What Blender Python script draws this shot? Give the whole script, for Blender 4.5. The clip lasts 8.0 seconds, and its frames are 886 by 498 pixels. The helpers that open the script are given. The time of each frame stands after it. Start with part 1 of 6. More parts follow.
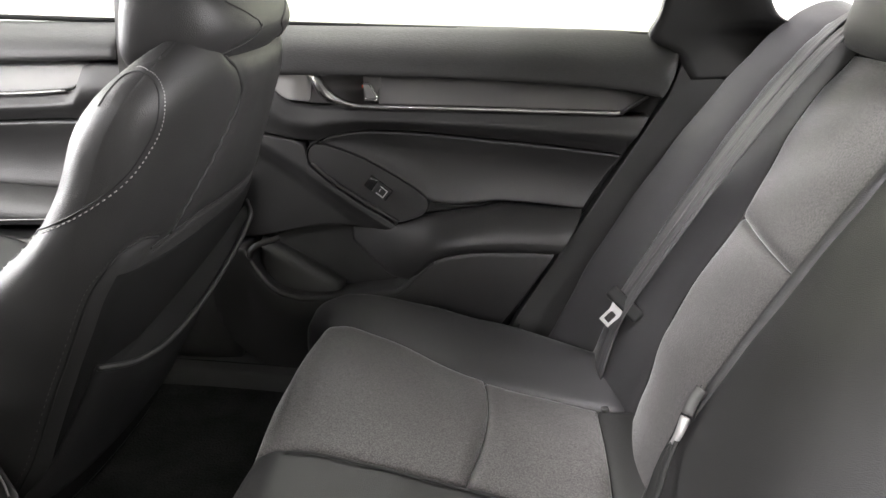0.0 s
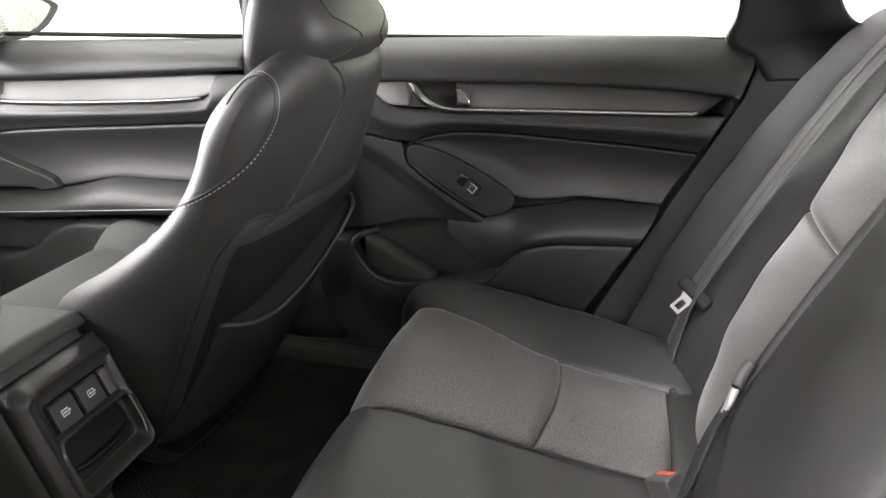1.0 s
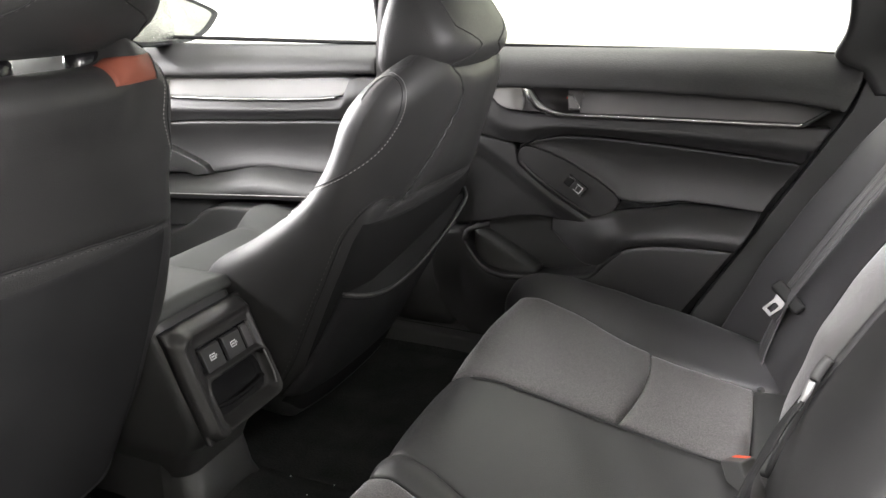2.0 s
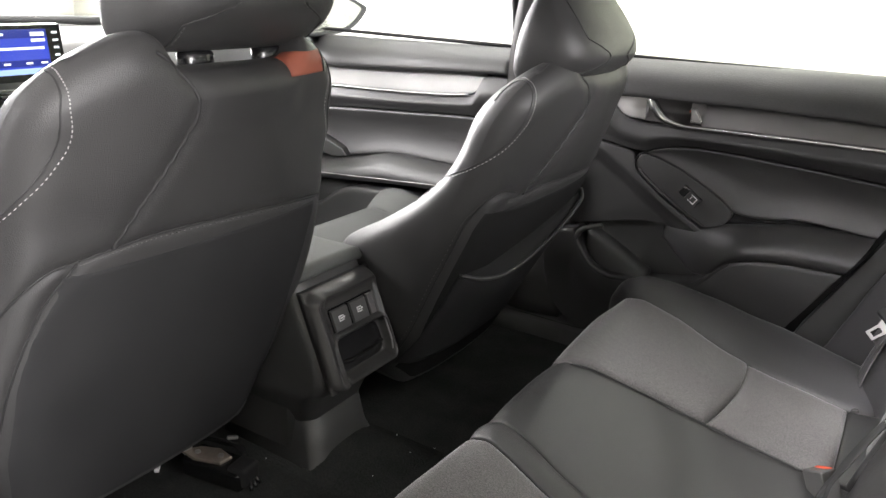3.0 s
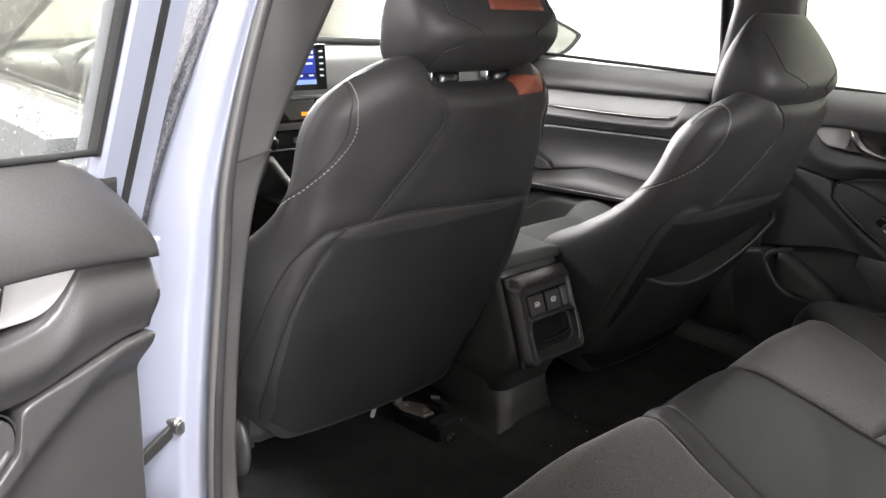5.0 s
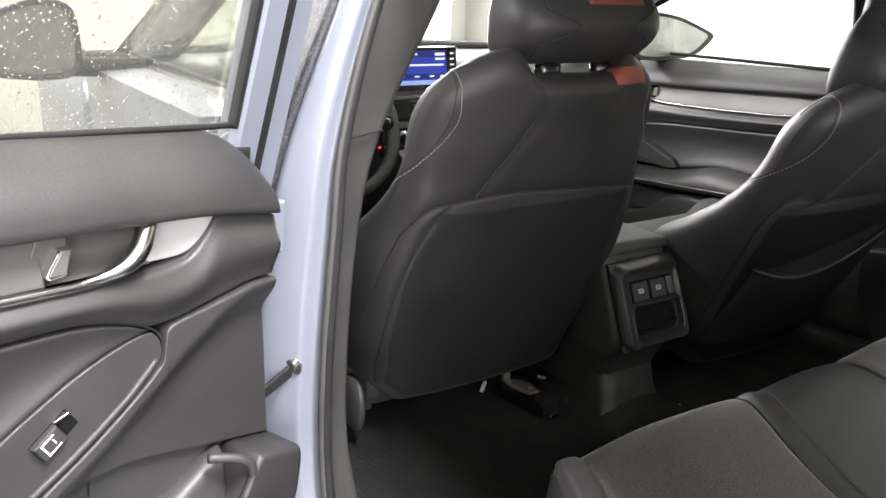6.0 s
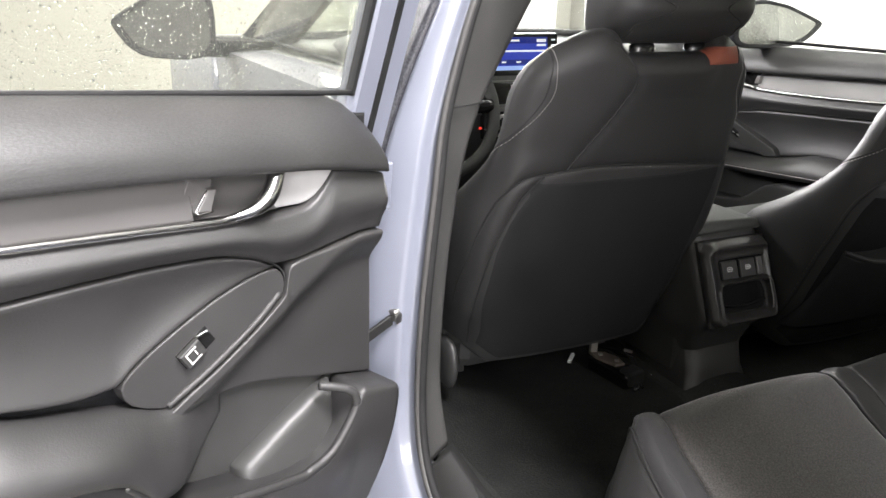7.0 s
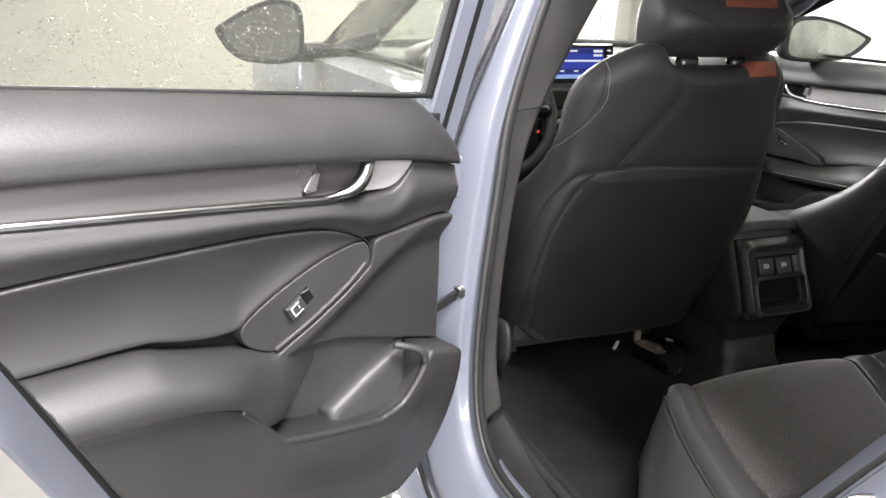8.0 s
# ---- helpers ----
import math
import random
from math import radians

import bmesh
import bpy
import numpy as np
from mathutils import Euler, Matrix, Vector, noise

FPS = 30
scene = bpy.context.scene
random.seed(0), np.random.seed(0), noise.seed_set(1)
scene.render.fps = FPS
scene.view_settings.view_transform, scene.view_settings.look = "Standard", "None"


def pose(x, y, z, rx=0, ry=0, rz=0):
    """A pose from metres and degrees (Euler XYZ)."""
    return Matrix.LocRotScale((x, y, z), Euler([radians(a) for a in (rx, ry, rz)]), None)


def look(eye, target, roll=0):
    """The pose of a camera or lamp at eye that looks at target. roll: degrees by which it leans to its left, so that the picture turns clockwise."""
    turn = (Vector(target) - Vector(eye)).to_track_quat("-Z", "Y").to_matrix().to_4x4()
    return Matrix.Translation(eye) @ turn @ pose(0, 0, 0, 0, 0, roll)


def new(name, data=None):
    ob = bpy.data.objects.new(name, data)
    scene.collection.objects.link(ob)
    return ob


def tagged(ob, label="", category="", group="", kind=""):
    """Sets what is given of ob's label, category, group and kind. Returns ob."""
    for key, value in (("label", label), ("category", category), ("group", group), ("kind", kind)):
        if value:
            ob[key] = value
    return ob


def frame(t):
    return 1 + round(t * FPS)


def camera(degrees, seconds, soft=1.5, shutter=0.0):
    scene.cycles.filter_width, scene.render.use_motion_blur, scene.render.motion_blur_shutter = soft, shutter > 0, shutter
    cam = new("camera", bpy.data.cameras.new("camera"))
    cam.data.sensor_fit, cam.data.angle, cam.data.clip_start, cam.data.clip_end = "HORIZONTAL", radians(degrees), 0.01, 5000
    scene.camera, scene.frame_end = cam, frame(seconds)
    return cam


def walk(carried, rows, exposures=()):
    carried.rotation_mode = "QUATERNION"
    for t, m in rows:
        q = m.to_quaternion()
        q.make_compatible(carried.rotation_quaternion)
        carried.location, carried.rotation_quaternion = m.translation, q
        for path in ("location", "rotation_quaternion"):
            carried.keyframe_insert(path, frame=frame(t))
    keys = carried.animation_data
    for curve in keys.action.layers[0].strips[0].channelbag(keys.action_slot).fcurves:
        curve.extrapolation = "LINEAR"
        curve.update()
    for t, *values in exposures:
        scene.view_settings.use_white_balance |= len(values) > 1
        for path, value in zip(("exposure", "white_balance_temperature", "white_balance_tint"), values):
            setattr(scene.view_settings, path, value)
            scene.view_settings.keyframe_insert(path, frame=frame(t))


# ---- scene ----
cam = camera(59.0, 8.0)
PATH = [
    (0, (0.094, -0.669, 1.09), (-0.065, 1.199, 0.392), 1.4),
    (0.5, (0.133, -0.734, 1.09), (-0.158, 1.125, 0.413), 0.3),
    (1, (0.163, -0.795, 1.091), (-0.279, 1.038, 0.426), -0.4),
    (1.5, (0.19, -0.858, 1.09), (-0.371, 0.95, 0.447), -0.4),
    (2, (0.216, -0.916, 1.096), (-0.505, 0.836, 0.457), -0.0),
    (2.2, (0.221, -0.937, 1.098), (-0.558, 0.792, 0.461), 0.5),
    (3.3, (0.283, -1.062, 1.131), (-0.743, 0.521, 0.468), 3.2),
    (3.5, (0.301, -1.088, 1.136), (-0.758, 0.474, 0.473), 3.2),
    (4, (0.328, -1.153, 1.145), (-0.791, 0.372, 0.494), 3.5),
    (4.5, (0.348, -1.199, 1.145), (-0.861, 0.26, 0.507), 3.5),
    (5, (0.381, -1.208, 1.146), (-0.973, 0.12, 0.514), 3.3),
    (5.2, (0.382, -1.232, 1.156), (-1.01, 0.055, 0.518), 3.3),
    (6.3, (0.578, -1.222, 1.122), (-1.067, -0.271, 0.497), 1.7),
    (6.5, (0.591, -1.237, 1.12), (-1.072, -0.327, 0.484), 2.0),
    (7, (0.63, -1.274, 1.112), (-1.081, -0.456, 0.473), 1.4),
    (7.5, (0.695, -1.329, 1.118), (-1.043, -0.569, 0.483), 1.6),
    (8, (0.794, -1.367, 1.133), (-0.972, -0.67, 0.504), 2.0),
]
EXPOSURES = [(0.0, 0.22), (1.0, 0.2), (2.0, 0.3), (3.5, 0.4), (4.0, 0.05), (4.5, -0.2), (5.0, -0.14), (6.5, -0.58), (7.5, -0.5), (8.0, -0.7)]
walk(cam, [(t, look(eye, target, roll)) for t, eye, target, roll in PATH], EXPOSURES)

# ---- world, lights ----
world = bpy.data.worlds.new("world")
scene.world = world
world.use_nodes = True
world.node_tree.nodes["Background"].inputs[0].default_value = (1.0, 0.99, 0.97, 1)
world.node_tree.nodes["Background"].inputs[1].default_value = 0.3


def area_lamp(name, at, aim, sx, sy, watts, colour=(0.99, 0.957, 0.976)):
    data = bpy.data.lights.new(name, "AREA")
    data.shape, data.size, data.size_y, data.energy, data.color = "RECTANGLE", sx, sy, watts, colour
    ob = new(name, data)
    ob.matrix_world = look(at, aim)
    return ob


# added lamps, no fittings seen; places and watts tuned to light the car
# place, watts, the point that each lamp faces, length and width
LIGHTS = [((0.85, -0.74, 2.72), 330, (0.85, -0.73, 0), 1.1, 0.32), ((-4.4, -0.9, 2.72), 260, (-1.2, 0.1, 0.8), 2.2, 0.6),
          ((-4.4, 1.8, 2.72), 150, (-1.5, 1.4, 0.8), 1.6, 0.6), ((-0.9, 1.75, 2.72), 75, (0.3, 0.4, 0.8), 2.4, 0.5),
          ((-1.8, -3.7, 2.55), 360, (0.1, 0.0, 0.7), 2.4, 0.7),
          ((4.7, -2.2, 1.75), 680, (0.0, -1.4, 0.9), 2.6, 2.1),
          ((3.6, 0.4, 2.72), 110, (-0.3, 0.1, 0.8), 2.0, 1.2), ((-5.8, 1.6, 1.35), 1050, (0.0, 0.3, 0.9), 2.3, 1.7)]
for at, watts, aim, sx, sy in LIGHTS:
    area_lamp("added_lamp", at, aim, sx, sy, watts)

# ---- materials ----


def node_mat(name):
    m = bpy.data.materials.new(name)
    m.use_nodes = True
    nt = m.node_tree
    return m, nt, nt.nodes["Principled BSDF"]


def link(nt, a, ao, b, bi):
    nt.links.new(a.outputs[ao], b.inputs[bi])


def coords(nt, scale=1.0, along=1.0):
    tc = nt.nodes.new("ShaderNodeTexCoord")
    mp = nt.nodes.new("ShaderNodeMapping")
    mp.inputs["Scale"].default_value = (scale * along, scale * along, scale)
    link(nt, tc, "Object", mp, "Vector")
    return mp


def surface(name, dark, light, rough, grain=400, bump=0.15, metal=0.0, patch=6.0, kind="NOISE", rough_var=0.08, spec=0.5, coat=0.0, speck=0.0, dist=0.001, along=1.0, sheen=0.0):
    """Colour that drifts at two scales, grain relief and uneven gloss."""
    m, nt, p = node_mat(name)
    mp = coords(nt)
    big = nt.nodes.new("ShaderNodeTexNoise")
    big.inputs["Scale"].default_value, big.inputs["Detail"].default_value = patch, 4
    link(nt, mp, "Vector", big, "Vector")
    fine = nt.nodes.new("ShaderNodeTexNoise" if kind == "NOISE" else "ShaderNodeTexVoronoi")
    fine.inputs["Scale"].default_value = grain
    link(nt, coords(nt, 1.0, along), "Vector", fine, "Vector")
    fo = "Fac" if kind == "NOISE" else "Distance"
    if kind == "NOISE":
        fine.inputs["Detail"].default_value = 3
    ramp = nt.nodes.new("ShaderNodeValToRGB")
    ramp.color_ramp.elements[0].color, ramp.color_ramp.elements[1].color = (*dark, 1), (*light, 1)
    ramp.color_ramp.elements[0].position, ramp.color_ramp.elements[1].position = 0.3, 0.7
    link(nt, big, "Fac", ramp, "Fac")
    out = ramp
    if speck:
        mix = nt.nodes.new("ShaderNodeMixRGB")
        mix.blend_type = "MULTIPLY"
        mix.inputs[0].default_value = speck
        r2 = nt.nodes.new("ShaderNodeValToRGB")
        r2.color_ramp.elements[0].position, r2.color_ramp.elements[1].position = 0.36, 0.66
        r2.color_ramp.elements[0].color, r2.color_ramp.elements[1].color = (0.25, 0.25, 0.25, 1), (1.6, 1.6, 1.6, 1)
        link(nt, fine, fo, r2, "Fac")
        link(nt, ramp, "Color", mix, 1)
        link(nt, r2, "Color", mix, 2)
        out = mix
    link(nt, out, "Color", p, "Base Color")
    mr = nt.nodes.new("ShaderNodeMapRange")
    mr.inputs["To Min"].default_value, mr.inputs["To Max"].default_value = rough - rough_var, rough + rough_var
    link(nt, big, "Fac", mr, "Value")
    link(nt, mr, "Result", p, "Roughness")
    if bump:
        b = nt.nodes.new("ShaderNodeBump")
        b.inputs["Strength"].default_value, b.inputs["Distance"].default_value = bump, dist
        link(nt, fine, fo, b, "Height")
        link(nt, b, "Normal", p, "Normal")
    p.inputs["Metallic"].default_value = metal
    p.inputs["Specular IOR Level"].default_value = spec
    p.inputs["Coat Weight"].default_value = coat
    p.inputs["Sheen Weight"].default_value, p.inputs["Sheen Roughness"].default_value = sheen, 0.3
    p.inputs["Coat Roughness"].default_value = 0.05
    return m


LEATHER = surface("black_leather", (0.027, 0.0266, 0.0264), (0.037, 0.0364, 0.036), 0.46, grain=700, bump=0.3, kind="VORONOI", patch=5, spec=0.45)
LEATHER_SIDE = surface("smooth_leather", (0.054, 0.056, 0.053), (0.068, 0.070, 0.067), 0.62, grain=800, bump=0.2, kind="VORONOI", patch=7, spec=0.25)
BACK_FELT = surface("seat_back_cloth", (0.016, 0.016, 0.0165), (0.022, 0.022, 0.0225), 0.7, grain=900, bump=0.3, patch=9, spec=0.25)
# darker copy of the seat back cloth: shade behind the pocket as colour
FELT_IN_SHADE = surface("seat_back_cloth_in_shade", (0.010, 0.010, 0.010), (0.014, 0.014, 0.014), 0.8, grain=900, bump=0.3, patch=12, spec=0.15)
FABRIC = surface("speckled_grey_fabric", (0.078, 0.0735, 0.0718), (0.104, 0.0985, 0.0962), 0.6, grain=480, bump=0.5, speck=0.66, patch=8, sheen=0.75)
SOFT = surface("soft_touch_plastic", (0.021, 0.0207, 0.0205), (0.031, 0.0305, 0.030), 0.48, grain=560, bump=0.42, patch=8, spec=0.7, along=0.35, speck=0.2)
VINYL = surface("door_vinyl", (0.025, 0.0242, 0.024), (0.034, 0.0332, 0.033), 0.49, grain=600, bump=0.30, patch=6, spec=0.75, along=0.6)
PLASTIC = surface("dark_plastic", (0.034, 0.034, 0.033), (0.046, 0.046, 0.045), 0.42, grain=600, bump=0.2, patch=9)
CONSOLE = surface("satin_console_plastic", (0.024, 0.0235, 0.0225), (0.034, 0.033, 0.032), 0.32, grain=900, bump=0.12, patch=12, spec=0.5)
SWITCH = surface("switch_panel_plastic", (0.034, 0.033, 0.033), (0.044, 0.043, 0.043), 0.5, grain=700, bump=0.12, patch=9)
GLOSSY = surface("gloss_black_plastic", (0.008, 0.008, 0.009), (0.012, 0.012, 0.012), 0.18, grain=40, bump=0.0, patch=7, rough_var=0.05)
# lighter copy of the black leather: light on the bench bolsters, as colour
LEATHER_LIT = surface("black_leather_lit", (0.036, 0.035, 0.0365), (0.048, 0.0468, 0.0486), 0.43, grain=800, bump=0.28, kind="VORONOI", patch=6, spec=0.5, sheen=0.3)
GARNISH = surface("grey_pillar_plastic", (0.046, 0.045, 0.044), (0.06, 0.059, 0.057), 0.5, grain=700, bump=0.25, patch=9)
TRIM_GREY = surface("satin_dark_inlay", (0.12, 0.115, 0.113), (0.15, 0.145, 0.142), 0.36, grain=90, bump=0.03, metal=0.4, patch=4)
TRIM_ALU = surface("satin_light_inlay", (0.20, 0.196, 0.192), (0.25, 0.246, 0.242), 0.42, grain=90, bump=0.03, metal=0.6, patch=4)
CARPET = surface("black_carpet", (0.022, 0.0228, 0.0222), (0.038, 0.0392, 0.038), 0.95, grain=260, bump=1.0, patch=14, spec=0.1, dist=0.003, speck=0.25)
SILL = surface("dull_black_sill_plastic", (0.014, 0.014, 0.014), (0.021, 0.021, 0.02), 0.5, grain=500, bump=0.3, patch=12, spec=0.3)
RUBBER = surface("black_rubber", (0.012, 0.012, 0.012), (0.02, 0.02, 0.02), 0.7, grain=200, bump=0.1, patch=20, spec=0.25)
PAINT = surface("pearl_blue_grey_paint", (0.17, 0.181, 0.223), (0.193, 0.205, 0.248), 0.33, grain=900, bump=0.02, patch=3, coat=0.5, rough_var=0.05)
CHROME = surface("satin_chrome", (0.62, 0.61, 0.6), (0.72, 0.71, 0.7), 0.2, grain=60, bump=0.0, metal=1.0, patch=20, rough_var=0.05)
STEEL = surface("dull_steel", (0.35, 0.34, 0.33), (0.5, 0.49, 0.47), 0.38, grain=120, bump=0.15, metal=1.0, patch=60)
WEBBING = surface("seat_belt_webbing", (0.07, 0.068, 0.069), (0.09, 0.088, 0.089), 0.45, grain=900, bump=0.4, patch=30)
THREAD = surface("grey_thread", (0.40, 0.39, 0.38), (0.5, 0.485, 0.47), 0.7, grain=900, bump=0.2, patch=80)
THREAD_DARK = surface("dark_grey_thread", (0.085, 0.083, 0.08), (0.12, 0.117, 0.114), 0.7, grain=900, bump=0.2, patch=80)
BRIGHT_METAL = surface("bright_plated_metal", (0.34, 0.335, 0.33), (0.42, 0.415, 0.41), 0.35, grain=60, bump=0.0, metal=0.45, patch=20)
SEAM = surface("seam_shadow_thread", (0.012, 0.012, 0.012), (0.018, 0.018, 0.018), 0.6, grain=900, bump=0.2, patch=80)
WET_BLACK = surface("wet_black_strip", (0.022, 0.023, 0.028), (0.048, 0.05, 0.057), 0.32, grain=320, bump=0.6, patch=60, dist=0.002, speck=0.9)
CUP = surface("brushed_silver_plastic", (0.48, 0.475, 0.47), (0.56, 0.555, 0.55), 0.32, grain=80, bump=0.02, metal=0.4, patch=20)
BROWN = surface("brownish_bare_metal", (0.16, 0.13, 0.11), (0.26, 0.22, 0.19), 0.45, grain=150, bump=0.2, metal=0.6, patch=40)
RED = surface("red_button", (0.5, 0.05, 0.02), (0.6, 0.08, 0.03), 0.4, grain=90, bump=0.0, patch=40)
# red light reflected by the black leather, put into a colour
RED_REFLECTION = surface("leather_red_reflection", (0.2, 0.05, 0.03), (0.26, 0.075, 0.045), 0.5, grain=700, bump=0.2, kind="VORONOI", patch=12)
WHITE = surface("white_print", (0.75, 0.75, 0.75), (0.8, 0.8, 0.8), 0.5, grain=90, bump=0.0, patch=40)
WALL = surface("off_white_wall_paint", (0.58, 0.575, 0.53), (0.64, 0.635, 0.59), 0.7, grain=60, bump=0.05, patch=1.2)
CONCRETE = surface("wet_concrete", (0.13, 0.128, 0.12), (0.2, 0.196, 0.18), 0.45, grain=30, bump=0.2, patch=2.5, rough_var=0.2)
HEADLINER = surface("headliner_cloth", (0.42, 0.415, 0.405), (0.47, 0.465, 0.455), 0.9, grain=500, bump=0.3, patch=6)
DASH = surface("dash_plastic", (0.05, 0.05, 0.05), (0.07, 0.07, 0.068), 0.5, grain=500, bump=0.3, patch=8)


def glass_mat(name, tint, rough=0.0, film=0.0):
    m, nt, p = node_mat(name)
    nt.nodes.remove(p)
    tr = nt.nodes.new("ShaderNodeBsdfTransparent")
    tr.inputs[0].default_value = (*tint, 1)
    gl = nt.nodes.new("ShaderNodeBsdfGlossy")
    gl.inputs["Roughness"].default_value = rough
    fr = nt.nodes.new("ShaderNodeLayerWeight")
    fr.inputs["Blend"].default_value = 0.5
    pw = nt.nodes.new("ShaderNodeMath")
    pw.operation = "POWER"
    pw.inputs[1].default_value = 4.5
    ma = nt.nodes.new("ShaderNodeMath")
    ma.operation = "MULTIPLY_ADD"
    ma.inputs[1].default_value, ma.inputs[2].default_value = 0.45, 0.025
    mx = nt.nodes.new("ShaderNodeMixShader")
    link(nt, fr, "Facing", pw, 0)
    link(nt, pw, 0, ma, 0)
    link(nt, ma, 0, mx, 0)
    wet = nt.nodes.new("ShaderNodeMixShader")
    wet.inputs[0].default_value = film
    df = nt.nodes.new("ShaderNodeBsdfTranslucent")
    df.inputs[0].default_value = (0.8, 0.82, 0.76, 1)
    link(nt, tr, 0, wet, 1)
    link(nt, df, 0, wet, 2)
    link(nt, wet, 0, mx, 1)
    link(nt, gl, 0, mx, 2)
    link(nt, mx, 0, nt.nodes["Material Output"], 0)
    return m


GLASS = glass_mat("clear_glass", (0.92, 0.94, 0.92))
GLASS_TINT = glass_mat("green_tinted_glass", (0.84, 0.87, 0.80))
GLASS_WET = glass_mat("wet_tinted_glass", (0.825, 0.83, 0.785), film=0.03)


def water_mat():
    m, nt, p = node_mat("water_drop")
    p.inputs["Base Color"].default_value = (0.95, 0.97, 0.95, 1)
    p.inputs["Roughness"].default_value, p.inputs["IOR"].default_value = 0.02, 1.33
    p.inputs["Transmission Weight"].default_value = 1.0
    return m


WATER = water_mat()


def glow(name, colour, strength):
    m, nt, p = node_mat(name)
    p.inputs["Base Color"].default_value = (0.01, 0.01, 0.01, 1)
    p.inputs["Emission Color"].default_value = (*colour, 1)
    p.inputs["Emission Strength"].default_value = strength
    p.inputs["Roughness"].default_value = 0.2
    return m


SCREEN_BLUE = glow("screen_blue", (0.03, 0.06, 0.55), 1.0)
SCREEN_DEEP = glow("screen_deep_blue", (0.012, 0.025, 0.25), 1.0)
SCREEN_LIGHT = glow("screen_pale_blue", (0.35, 0.5, 0.95), 1.3)
SCREEN_WHITE = glow("screen_white", (0.85, 0.9, 1.0), 1.5)
AMBER = glow("amber_lamp", (1.0, 0.35, 0.03), 1.5)
RED_LAMP = glow("red_lamp", (1.0, 0.05, 0.03), 1.2)

# ---- mesh helpers ----


def finish(ob, mat, parent, label, smooth):
    ob.data.materials.append(mat)
    if smooth:
        ob.data.polygons.foreach_set("use_smooth", [True] * len(ob.data.polygons))
    if parent is not None:
        ob.parent = parent
    if label:
        ob["label"] = label
    return ob


def part(name, bm, material, parent=None, label="", smooth=True):
    bmesh.ops.recalc_face_normals(bm, faces=bm.faces)
    me = bpy.data.meshes.new(name)
    bm.to_mesh(me)
    bm.free()
    return finish(new(name, me), material, parent, label, smooth)


def thing(name, label, category, group="", kind=""):
    return tagged(new(name), label, category, group, kind)


def auto(ob, angle=40):
    me = ob.data
    bm = bmesh.new()
    bm.from_mesh(me)
    for e in bm.edges:
        if len(e.link_faces) == 2 and e.calc_face_angle(0) > radians(angle):
            e.smooth = False
    bm.to_mesh(me)
    bm.free()
    return ob


def rows_bm(P, closed_v=False, cap=False):
    """A sheet or tube through rows of points."""
    bm = bmesh.new()
    V = [[bm.verts.new(p) for p in row] for row in P]
    n = len(P[0])
    for a, b in zip(V, V[1:]):
        for j in range(n if closed_v else n - 1):
            k = (j + 1) % n
            bm.faces.new((a[j], a[k], b[k], b[j]))
    if cap:
        bm.faces.new(V[0])
        bm.faces.new(V[-1])
    return bm


def curve(pts):
    """A smooth function through (u, v) points."""
    us = np.array([p[0] for p in pts], float)
    vs = np.array([p[1] for p in pts], float)
    if len(pts) < 3:
        return lambda u: float(np.interp(u, us, vs))
    d = np.diff(vs) / np.diff(us)
    m = np.zeros(len(us))
    m[0], m[-1] = d[0], d[-1]
    for i in range(1, len(us) - 1):
        m[i] = 0 if d[i - 1] * d[i] <= 0 else 2 * d[i - 1] * d[i] / (d[i - 1] + d[i])

    def f(u):
        u = min(max(u, us[0]), us[-1])
        i = min(int(np.searchsorted(us, u, side="right")) - 1, len(us) - 2)
        h = us[i + 1] - us[i]
        t = (u - us[i]) / h
        return float((2 * t**3 - 3 * t**2 + 1) * vs[i] + (t**3 - 2 * t**2 + t) * h * m[i] + (-2 * t**3 + 3 * t**2) * vs[i + 1] + (t**3 - t**2) * h * m[i + 1])

    return f


def spline(pts, n):
    """n points along a smooth line through 3D points."""
    P = [Vector(p) for p in pts]
    if len(P) == 2:
        return [P[0].lerp(P[1], i / (n - 1)) for i in range(n)]
    Q = [P[0] * 2 - P[1], *P, P[-1] * 2 - P[-2]]
    out = []
    for i in range(n):
        s = i / (n - 1) * (len(P) - 1)
        k = min(int(s), len(P) - 2)
        t = s - k
        a, b, c, d = Q[k:k + 4]
        out.append(0.5 * ((2 * b) + (c - a) * t + (2 * a - 5 * b + 4 * c - d) * t * t + (3 * b - a - 3 * c + d) * t**3))
    return out


def drop(s, r):
    """How far a rounded edge of radius r has fallen at distance s from its rim."""
    return 0.0 if s >= r else r - math.sqrt(max(r * r - (r - s)**2, 0))


def dense(a, b, n, r):
    """Samples from a to b, closer at the ends."""
    L = b - a
    r = min(r, L * 0.3)
    ends = [0, 0.08 * r, 0.25 * r, 0.55 * r, r]
    mid = [r + (L - 2 * r) * i / n for i in range(1, n)]
    return [a + s for s in ends + mid + [L - e for e in reversed(ends)]]


